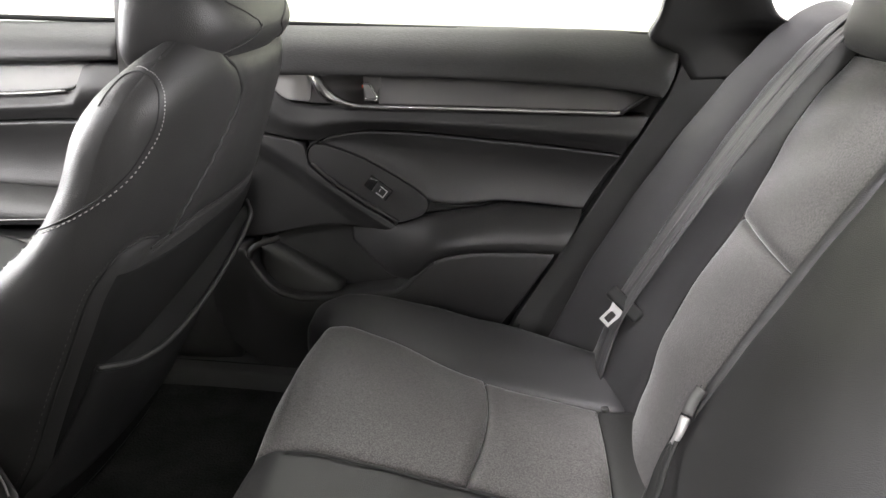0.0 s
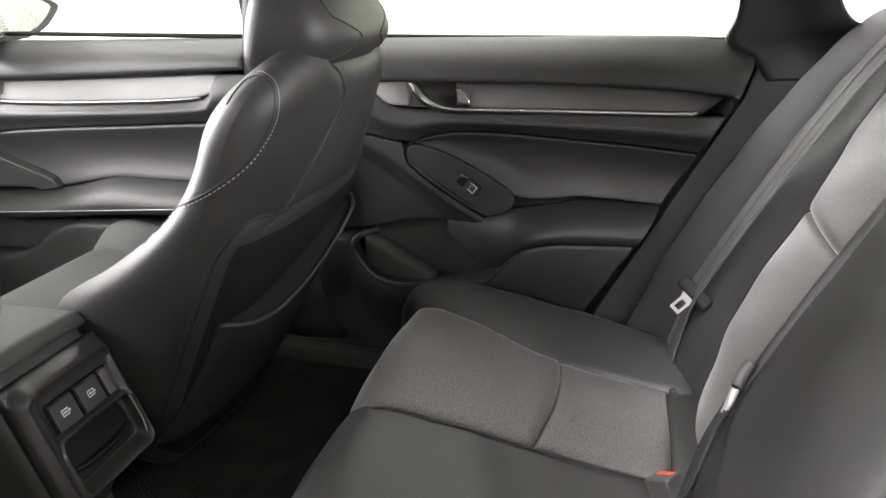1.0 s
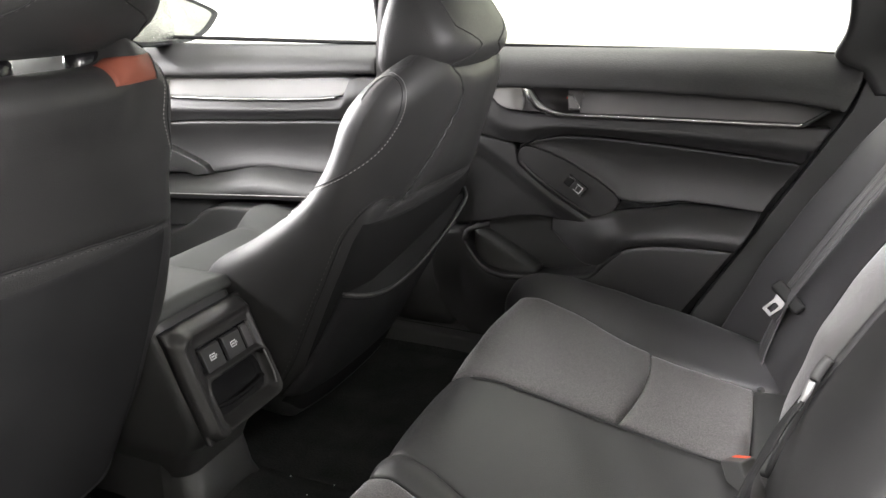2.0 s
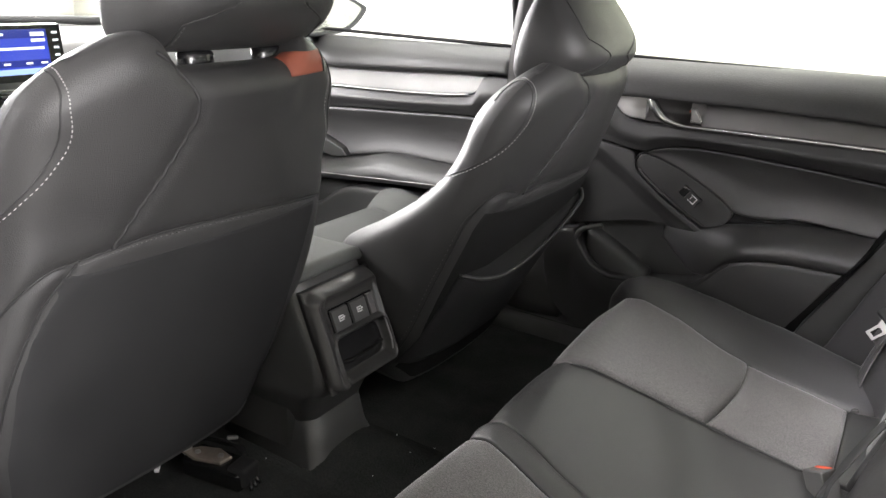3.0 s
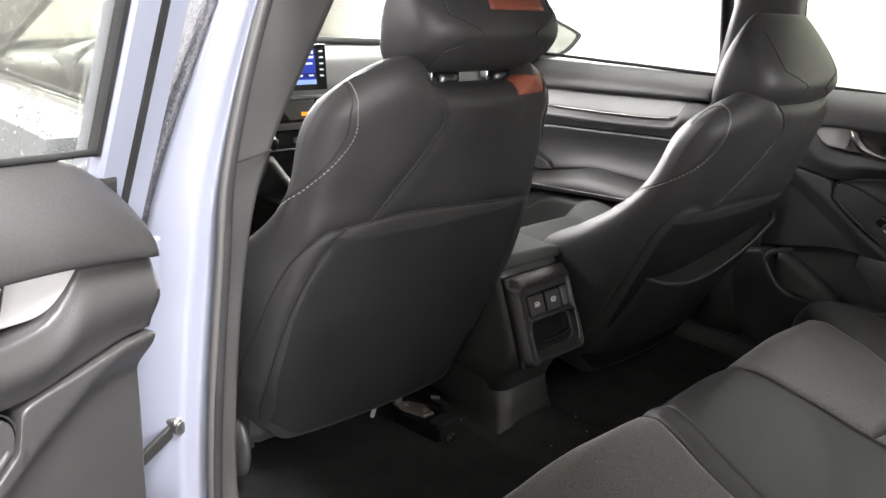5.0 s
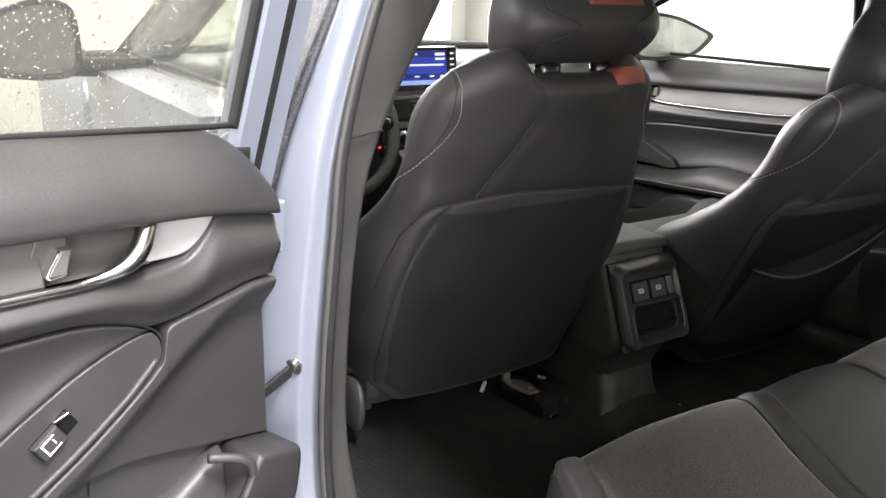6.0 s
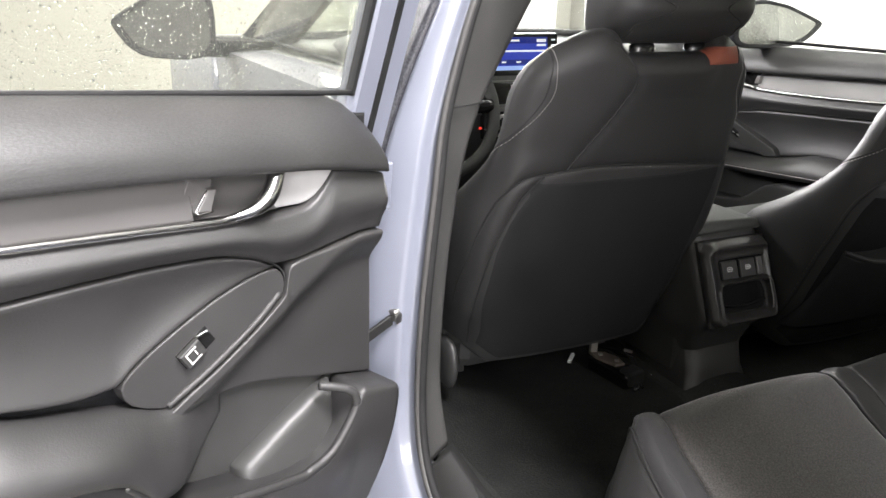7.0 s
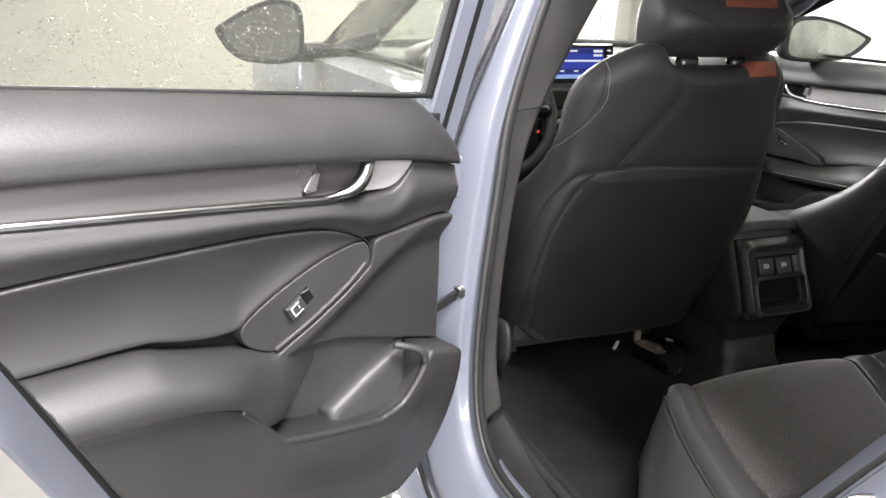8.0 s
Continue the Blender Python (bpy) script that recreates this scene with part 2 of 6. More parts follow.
def skirted(P, Q):
    """A sheet P with its rim drawn back to the rim of Q and closed behind."""
    bm = rows_bm(P)
    bm.verts.ensure_lookup_table()
    n, m = len(P), len(P[0])
    rim = [(0, j) for j in range(m)] + [(i, m - 1) for i in range(1, n)] + [(n - 1, j) for j in range(m - 2, -1, -1)] + [(i, 0) for i in range(n - 2, 0, -1)]
    front = [bm.verts[i * m + j] for i, j in rim]
    back = [bm.verts.new(Q[i][j]) for i, j in rim]
    at = dict(zip(rim, back))
    k = len(rim)
    for i in range(k):
        bm.faces.new((front[i], back[i], back[(i + 1) % k], front[(i + 1) % k]))
    for i in range(n - 1):
        a = [at[(0, j)] for j in range(m)] if i == 0 else [at[(i, 0)], at[(i, m - 1)]]
        b = [at[(n - 1, j)] for j in range(m)] if i == n - 2 else [at[(i + 1, 0)], at[(i + 1, m - 1)]]
        bm.faces.new(a + b[::-1])
    return bm


def band(name, mat, parent, u0, u1, lo, hi, depth, place, base=-0.03, r=0.006, nu=40, nv=10, label=""):
    """A panel between the lines lo(u) and hi(u), proud by depth(u, s), with rounded edges, put by place(u, v, w)."""
    lo = lo if callable(lo) else curve(lo)
    hi = hi if callable(hi) else curve(hi)
    P, Q = [], []
    for u in dense(u0, u1, nu, 3 * r):
        a, b = lo(u), hi(u)
        h = max(b - a, 1e-4)
        row, back = [], []
        for v in dense(0, h, nv, 3 * r):
            s = v / h
            w = depth(u, s) if callable(depth) else depth
            w -= max(drop(min(v, h - v), r), drop(min(u - u0, u1 - u), r))
            row.append(place(u, a + v, w))
            back.append(place(u, a + v, base))
        P.append(row)
        Q.append(back)
    return part(name, skirted(P, Q), mat, parent, label)


def prism(name, mat, parent, outline, w0, w1, place, r=0.003, label="", smooth=False):
    """A flat polygon with thickness and a bevelled face."""
    bm = bmesh.new()
    c = Vector((sum(p[0] for p in outline) / len(outline), sum(p[1] for p in outline) / len(outline)))
    n = len(outline)
    inner = []
    for i in range(n):
        a, p, b = (Vector(outline[(i + k) % n]) for k in (-1, 0, 1))
        e1, e2 = (p - a).normalized(), (b - p).normalized()
        nr = (Vector((e1.y, -e1.x)) + Vector((e2.y, -e2.x)))
        nr = nr.normalized() if nr.length > 1e-6 else (c - p).normalized()
        if nr.dot(c - p) < 0:
            nr = -nr
        inner.append((p, nr * r))
    sg = math.copysign(1, w1 - w0)
    rings = [[bm.verts.new(place(p[0], p[1], w0)) for p in outline]]
    for k in range(4 if r > 0.0018 else 2):
        f = k / (3 if r > 0.0018 else 1) * math.pi / 2
        rings.append([bm.verts.new(place(*(p + d * (1 - math.cos(f))), w1 - sg * r * (1 - math.sin(f)))) for p, d in inner])
    for a, b in zip(rings, rings[1:]):
        for i in range(n):
            j = (i + 1) % n
            bm.faces.new((a[i], a[j], b[j], b[i]))
    bm.faces.new(rings[0])
    bm.faces.new(rings[-1])
    return part(name, bm, mat, parent, label, smooth)


def tube(name, mat, parent, pts, rad, n=40, sides=8, flat=1.0, label="", taper=None):
    """A rod along a smooth line; flat squashes it sideways; taper(t) scales it."""
    L = spline(pts, n)
    rows = []
    for i, p in enumerate(L):
        t = (L[min(i + 1, n - 1)] - L[max(i - 1, 0)]).normalized()
        side = t.cross(Vector((0, 0, 1)))
        side = side.normalized() if side.length > 1e-3 else Vector((0, 1, 0))
        up = side.cross(t)
        k = rad * (taper(i / (n - 1)) if taper else 1)
        rows.append([p + k * (math.cos(a) * side * flat + math.sin(a) * up) for a in (2 * math.pi * j / sides for j in range(sides))])
    return part(name, rows_bm(rows, True, True), mat, parent, label)


def box(name, mat, parent, lo, hi, bevel=0.004, label="", m=None, segs=2):
    bm = bmesh.new()
    bmesh.ops.create_cube(bm, size=1)
    for v in bm.verts:
        v.co = Vector([lo[i] + (v.co[i] + 0.5) * (hi[i] - lo[i]) for i in range(3)])
    if bevel:
        bmesh.ops.bevel(bm, geom=bm.edges[:], offset=bevel, segments=segs, affect="EDGES", profile=0.5)
    if m is not None:
        bmesh.ops.transform(bm, matrix=m, verts=bm.verts)
    return part(name, bm, mat, parent, label, smooth=False)


def disc(name, mat, parent, centre, axis, rad, depth, label="", n=28, bevel=0.2):
    """A turned knob or bolt head along axis."""
    q = Vector(axis).to_track_quat("Z", "Y").to_matrix()
    rows = []
    for rr, d in ((rad, -depth), (rad, 0), (rad * 0.97, depth * bevel * 0.7), (rad * (1 - bevel * 0.6), depth * bevel), (0.001, depth * bevel)):
        rows.append([Vector(centre) + q @ Vector((rr * math.cos(a), rr * math.sin(a), d)) for a in (2 * math.pi * j / n for j in range(n))])
    return auto(part(name, rows_bm(rows, True, True), mat, parent, label))


def ribbon(name, mat, parent, pts, width_dir, width, thick=0.0016, n=40, wave=0.0, label=""):
    """Webbing: a flat strap along a line, width_dir(t) across it."""
    L = spline(pts, n)
    rows = []
    for i, p in enumerate(L):
        t = i / (n - 1)
        tan = (L[min(i + 1, n - 1)] - L[max(i - 1, 0)]).normalized()
        wd = Vector(width_dir(t)).normalized()
        nr = tan.cross(wd).normalized()
        w = width(t) if callable(width) else width
        top = [p + wd * w * (k / 8 - 0.5) + nr * (thick / 2 + wave * math.sin(k * 1.9 + 5 * t)) for k in range(9)]
        rows.append(top + [q - nr * thick for q in reversed(top)])
    return part(name, rows_bm(rows, True, True), mat, parent, label)

# ---- the hall round the car ----
ground = tagged(box("ground", CONCRETE, None, (-9, -10, -0.1), (9, 6, 0.0), 0), "damp grey concrete hall floor", "floor", kind="structure")
for nm, lo, hi in (("wall_north", (-6.2, 3.2, 0), (5.0, 3.4, 3.2)), ("wall_south", (-6.2, -9.6, 0), (5.0, -9.4, 3.2)), ("wall_west", (-6.2, -9.4, 0), (-6.0, 3.2, 3.2)), ("wall_east", (4.8, -9.4, 0), (5.0, 3.2, 3.2))):
    tagged(box(nm, WALL, None, lo, hi, 0), "plain off-white painted hall wall", "wall", kind="structure")
tagged(box("ceiling", WALL, None, (-6.2, -9.6, 3.2), (5.0, 3.4, 3.3), 0), "plain off-white hall ceiling", "ceiling", kind="structure")
# panels drawn round the added lamps, whose real fittings are unseen
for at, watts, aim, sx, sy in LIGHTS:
    cl = thing("added_light_panel", "white framed panel drawn round an added lamp", "lamp", "hall lights")
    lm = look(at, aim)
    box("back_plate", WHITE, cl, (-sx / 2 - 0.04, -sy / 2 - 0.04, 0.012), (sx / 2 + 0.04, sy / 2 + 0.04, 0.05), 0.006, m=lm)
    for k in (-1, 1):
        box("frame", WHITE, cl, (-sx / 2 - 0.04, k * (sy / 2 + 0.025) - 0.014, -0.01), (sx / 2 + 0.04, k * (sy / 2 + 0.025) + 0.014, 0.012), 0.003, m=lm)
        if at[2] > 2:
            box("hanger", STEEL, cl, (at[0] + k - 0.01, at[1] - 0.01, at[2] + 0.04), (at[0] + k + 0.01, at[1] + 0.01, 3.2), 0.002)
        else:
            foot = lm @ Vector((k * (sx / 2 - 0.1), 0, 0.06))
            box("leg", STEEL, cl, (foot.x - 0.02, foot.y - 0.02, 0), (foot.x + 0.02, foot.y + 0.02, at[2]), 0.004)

grate = thing("floor_grate", "pale steel drain grating with herringbone bars", "grate")
box("frame", STEEL, grate, (-1.30, -1.16, 0.001), (-0.30, -0.74, 0.006), 0.002)
for k, (y0, lean) in enumerate(((-1.05, 1), (-0.95, -1), (-0.85, 1))):
    for i in range(34):
        x0 = -1.26 + i * 0.027
        box("slat", WHITE if i % 4 else STEEL, grate, (-0.055, -0.006, 0.006), (0.055, 0.006, 0.018), 0.002, m=pose(x0, y0, 0, 0, 0, 45 * lean))

# ---- car body ----


def ruled(name, mat, parent, A, B, n=60, m=8, bulge=0.0, back=(0, 0, 0), label=""):
    """A surface drawn between two smooth lines, pushed out by bulge (a height, or a profile across), with a back."""
    a, b = spline(A, n), spline(B, n)
    P, Q = [], []
    for i in range(n):
        t = (a[min(i + 1, n - 1)] - a[max(i - 1, 0)]).normalized()
        nr = t.cross(b[i] - a[i]).normalized()
        row = [a[i].lerp(b[i], j / m) + nr * (bulge(j / m) if callable(bulge) else bulge * math.sin(math.pi * j / m)) for j in range(m + 1)]
        P.append(row)
        Q.append([p + Vector(back) for p in row])
    return part(name, skirted(P, Q), mat, parent, label)


body = thing("car_body", "blue-grey pearl painted sedan body shell", "car", kind="structure")
WS = [(-0.47, -0.62, 1.30), (-0.458, -0.705, 1.10), (-0.455, -0.752, 0.93), (-0.45, -0.768, 0.80), (-0.445, -0.787, 0.62), (-0.437, -0.797, 0.45), (-0.40, -0.80, 0.34), (-0.32, -0.80, 0.292),
      (-0.18, -0.79, 0.28), (0.02, -0.78, 0.28), (0.13, -0.78, 0.33), (0.23, -0.78, 0.5), (0.37, -0.78, 0.73), (0.46, -0.77, 0.88), (0.47, -0.73, 1.0), (0.40, -0.66, 1.17)]
JAMB = [(-0.49, -0.67, 1.30), (-0.487, -0.755, 1.10), (-0.507, -0.817, 0.93), (-0.52, -0.85, 0.80), (-0.53, -0.875, 0.62), (-0.53, -0.885, 0.45), (-0.52, -0.89, 0.32), (-0.42, -0.89, 0.20),
        (-0.2, -0.89, 0.17), (0.08, -0.89, 0.17), (0.22, -0.90, 0.26), (0.33, -0.90, 0.46), (0.46, -0.90, 0.70), (0.54, -0.88, 0.87), (0.54, -0.81, 1.02), (0.45, -0.72, 1.2)]
GARN = [(-0.48, -0.485, 1.30), (-0.49, -0.59, 1.10), (-0.495, -0.675, 0.93), (-0.495, -0.71, 0.80), (-0.49, -0.733, 0.62), (-0.485, -0.74, 0.45), (-0.45, -0.738, 0.34)]
tube("weatherstrip", RUBBER, body, WS, 0.008, n=120, sides=10, label="black rubber door seal")
JAMB_STEP = curve([(0.0, 0.0), (0.07, 0.002), (0.13, 0.009), (0.20, 0.010), (0.27, 0.005), (0.33, -0.001), (0.40, -0.004), (0.62, -0.006), (0.86, -0.003), (0.95, 0.003), (1.0, 0.014)])
ruled("door_jamb", PAINT, body, WS, JAMB, n=160, m=56, bulge=lambda t: JAMB_STEP(t), back=(-0.03, 0.02, 0), label="glossy blue-grey painted door jamb")
tube("jamb_seal_lip", GARNISH, body, [p + (q - p) * 0.055 + Vector((0.004, -0.002, 0.0)) for p, q in zip([Vector(w) for w in WS], [Vector(j) for j in JAMB])], 0.006, n=120, sides=8, label="grey lip of the door seal")
# outer sill below the doors, parted from the jamb by a dark gap
ruled("outer_sill", PAINT, body, [(-1.60, -0.885, 0.245), (-0.9, -0.888, 0.245), (-0.2, -0.893, 0.150), (0.12, -0.90, 0.150)], [(-1.60, -0.905, 0.10), (-0.9, -0.908, 0.10), (-0.2, -0.91, 0.085), (0.12, -0.91, 0.085)], n=40, m=12, bulge=-0.016, back=(0, 0.05, 0), label="blue-grey painted outer sill")
tube("sill_gap", RUBBER, body, [(-0.60, -0.884, 0.215), (-0.50, -0.889, 0.20), (-0.42, -0.892, 0.178), (-0.2, -0.894, 0.160), (0.1, -0.902, 0.160)], 0.005, n=40, sides=6, label="dark gap along the sill")
ruled("pillar_trim", GARNISH, body, GARN, WS[:7], n=70, m=10, bulge=0.004, back=(-0.02, 0, 0), label="grey plastic pillar cover")
tube("trim_joint", SEAM, body, [(-0.494, -0.672, 0.934), (-0.470, -0.713, 0.934), (-0.450, -0.750, 0.934)], 0.0016, n=12, sides=6)
ruled("sill_trim", SILL, body, [(-0.45, -0.73, 0.34), (-0.36, -0.70, 0.285), (-0.18, -0.69, 0.275), (0.02, -0.69, 0.275), (0.13, -0.69, 0.33)], WS[6:11], n=40, m=6, bulge=0.01, back=(0, 0, -0.02), label="black plastic sill cover")
# quarter panel behind the opening, with the striker
ruled("quarter_panel", PAINT, body, JAMB[10:], [(0.4, -0.92, 0.2), (0.7, -0.93, 0.4), (0.95, -0.93, 0.72), (1.0, -0.91, 0.88), (0.95, -0.84, 1.0), (0.7, -0.72, 1.2)], n=40, m=8, bulge=-0.01, back=(0, 0.05, 0))
# right-hand side seen from inside
ruled("pillar_trim_far", GARNISH, body, [(-0.44, 0.74, 0.30), (-0.44, 0.73, 0.60), (-0.44, 0.715, 0.95), (-0.42, 0.66, 1.15), (-0.40, 0.60, 1.33)],
      [(-0.62, 0.74, 0.30), (-0.63, 0.73, 0.60), (-0.62, 0.715, 0.95), (-0.57, 0.66, 1.15), (-0.52, 0.60, 1.33)], n=40, m=8, bulge=0.012, back=(0, 0.05, 0), label="grey plastic pillar cover")
ruled("rear_pillar_trim", PLASTIC, body, [(0.40, 0.75, 0.90), (0.365, 0.745, 0.945), (0.322, 0.74, 0.972), (0.335, 0.715, 1.05), (0.29, 0.62, 1.31)], [(0.62, 0.69, 0.90), (0.60, 0.69, 0.975), (0.545, 0.68, 1.0), (0.485, 0.665, 1.05), (0.39, 0.58, 1.31)], n=40, m=12, bulge=0.02, back=(0, 0.03, 0), label="dark plastic rear pillar cover")
ruled("rear_pillar_trim", PLASTIC, body, [(0.47, -0.72, 0.93), (0.47, -0.70, 1.0), (0.44, -0.66, 1.1), (0.40, -0.58, 1.31)], [(0.70, -0.70, 0.99), (0.68, -0.68, 1.02), (0.64, -0.64, 1.1), (0.55, -0.56, 1.31)], n=40, m=12, bulge=-0.02, back=(0, -0.03, 0), label="dark plastic rear pillar cover")
prism("side_trim", PLASTIC, body, [(0.03, 0.2), (0.125, 0.43), (0.305, 0.76), (0.365, 0.87), (0.39, 0.96), (0.39, 0.985), (0.9, 0.985), (0.9, 0.2)], 0.0, 0.05, lambda u, v, w: Vector((u, 0.80 - w, v)), r=0.004)
ruled("sill_trim", PLASTIC, body, [(-1.6, 0.68, 0.29), (-0.5, 0.68, 0.29), (0.0, 0.68, 0.29), (0.12, 0.69, 0.40)], [(-1.6, 0.80, 0.31), (-0.5, 0.80, 0.31), (0.0, 0.80, 0.31), (0.14, 0.80, 0.42)], n=30, m=6, bulge=0.0, back=(0, 0, -0.10), label="black plastic sill cover")
box("side_trim", PLASTIC, body, (0.56, -0.80, 0.2), (0.9, -0.745, 0.985), 0.01)
ruled("quarter_panel", PAINT, body, [(-2.0, 0.93, 0.18), (-1.0, 0.93, 0.18), (0.9, 0.93, 0.18)], [(-2.0, 0.93, 0.34), (-1.0, 0.93, 0.34), (0.9, 0.93, 0.34)], n=10, m=4, bulge=0.0, back=(0, -0.05, 0))
box("rear_deck", PAINT, body, (0.95, -0.75, 0.3), (2.1, 0.9, 1.0), 0.06, segs=4)
# roof with headliner
roof_p, roof_q = [], []
for i in range(13):
    x = -1.05 + i * 1.62 / 12
    zz = 1.40 - 0.05 * ((x + 0.25) / 0.8)**2
    roof_p.append([Vector((x, y, zz - 0.10 * (abs(y) / 0.62)**3)) for y in [0.62 * (j - 6) / 6 for j in range(13)]])
    roof_q.append([p + Vector((0, 0, 0.05)) for p in roof_p[-1]])
part("roof", skirted(roof_p, roof_q), HEADLINER, body, "pale headliner under the roof")
for sy in (-1, 1):
    tube("roof_rail", PAINT, body, [(-1.75, 0.74 * sy, 0.90), (-1.335, 0.69 * sy, 1.125), (-1.0, 0.645 * sy, 1.285), (-0.3, 0.62 * sy, 1.34), (0.5, 0.60 * sy, 1.28), (1.05, 0.66 * sy, 1.0)], 0.045, n=40, sides=10)
for sy in (-1, 1):
    tube("front_pillar_trim", GARNISH, body, [(-1.74, 0.685 * sy, 0.93), (-1.335, 0.645 * sy, 1.12), (-1.0, 0.60 * sy, 1.275)], 0.028, n=24, sides=10, label="grey front pillar cover")
wind = ruled("windscreen", GLASS, body, [(-1.78, -0.70, 0.93), (-1.88, 0, 0.95), (-1.78, 0.70, 0.93)], [(-1.0, -0.6, 1.29), (-1.06, 0, 1.37), (-1.0, 0.6, 1.29)], n=20, m=8, bulge=0.0, back=(0, 0, 0.004))
rwin = ruled("rear_window", GLASS, body, [(1.05, -0.62, 1.0), (1.12, 0, 1.0), (1.05, 0.62, 1.0)], [(0.55, -0.58, 1.29), (0.57, 0, 1.34), (0.55, 0.58, 1.29)], n=20, m=8, bulge=0.0, back=(0, 0, 0.004))
wind.visible_shadow = rwin.visible_shadow = False
ruled("bonnet", PAINT, body, [(-1.85, -0.82, 0.93), (-2.4, -0.84, 0.86), (-2.9, -0.80, 0.74), (-3.1, -0.70, 0.6)], [(-1.85, 0.82, 0.93), (-2.4, 0.84, 0.86), (-2.9, 0.80, 0.74), (-3.1, 0.70, 0.6)], n=30, m=12, bulge=0.05, back=(0, 0, -0.03))
for sy in (-1, 1):
    ruled("front_wing", PAINT, body, [(-1.5, 0.92 * sy, 0.92), (-2.4, 0.93 * sy, 0.84), (-3.05, 0.82 * sy, 0.62)], [(-1.5, 0.93 * sy, 0.2), (-2.4, 0.94 * sy, 0.2), (-3.05, 0.84 * sy, 0.25)], n=20, m=8, bulge=0.0, back=(0, -0.05 * sy, 0))
box("firewall", PLASTIC, body, (-2.0, -0.85, 0.2), (-1.9, 0.85, 0.95), 0.01)
tagged(disc("door_striker", CHROME, None, (0.412, -0.80, 0.722), (-0.4, -1, 0), 0.013, 0.008), "chrome latch striker on the painted door opening", "latch")
strk = tube("loop", CHROME, bpy.data.objects["door_striker"], [(0.406, -0.80, 0.736), (0.396, -0.83, 0.733), (0.40, -0.83, 0.714), (0.408, -0.80, 0.708)], 0.004, n=20)

# floor carpet: footwells, tunnel and the kick-up under the bench
carp = []
for i in range(60):
    x = -1.9 + i * 2.0 / 59
    row = []
    for j in range(57):
        y = -0.72 + j * 1.44 / 56
        z = 0.235 + 0.045 * math.exp(-(y / 0.10)**4) + 0.06 * max(0, (abs(y) - 0.62) / 0.10)**2
        z += 0.02 * max(0, (x + 0.25) / 0.3) + 0.003 * math.sin(9 * x + 4 * y) * math.sin(7 * y)
        row.append(Vector((x, y, z)))
    carp.append(row)
tagged(part("floor", skirted(carp, [[p - Vector((0, 0, 0.05)) for p in r] for r in carp]), CARPET), "black carpeted car floor with specks of lint", "carpet", kind="structure")
lint = bmesh.new()
for i in range(60):
    c = Vector((random.uniform(-0.75, -0.2), random.uniform(-0.65, 0.5), 0.0))
    c.z = 0.237 + 0.045 * math.exp(-(c.y / 0.10)**4) + 0.02 * max(0, (c.x + 0.25) / 0.3) + 0.004
    bmesh.ops.create_icosphere(lint, subdivisions=1, radius=random.uniform(0.0007, 0.0018), matrix=Matrix.Translation(c))
tagged(part("lint", lint, WHITE), "specks of pale lint on the carpet", "lint", kind="stuff")
box("parcel_shelf", CARPET, body, (0.60, -0.72, 0.95), (1.1, 0.72, 0.99), 0.01, label="dark cloth parcel shelf")

# ---- doors ----


def right_side(x0, y0):
    return lambda u, v, w: Vector((x0 + u, y0 - w, v))


NEAR_TURN, NEAR_TILT = radians(-65.2), radians(4.5)


def near_open(u, v, w):
    """The rear left door, swung open and tilted to fit the camera's view."""
    du, dv = u + 0.1, v - 0.86
    u, v = -0.1 + du * math.cos(NEAR_TILT) - dv * math.sin(NEAR_TILT), 0.86 + du * math.sin(NEAR_TILT) + dv * math.cos(NEAR_TILT)
    c, s = math.cos(NEAR_TURN), math.sin(NEAR_TURN)
    return Vector((-0.284 + u * c - w * s, -1.149 + u * s + w * c, v))


def left_side(x0, y0):
    return lambda u, v, w: Vector((x0 + u, y0 + w, v))


REAR_L = curve([(0.285, -0.205), (0.317, -0.25), (0.355, -0.288), (0.42, -0.312), (0.48, -0.316), (0.53, -0.319), (0.55, -0.314), (0.68, -0.305), (0.78, -0.296), (0.87, -0.291), (0.96, -0.275), (1.0, -0.27)])
REAR_R = curve([(0.28, 0.17), (0.441, 0.266), (0.765, 0.455), (0.869, 0.512), (0.941, 0.537), (1.0, 0.54)])


def smooth01(t):
    t = min(max(t, 0.0), 1.0)
    return t * t * (3 - 2 * t)


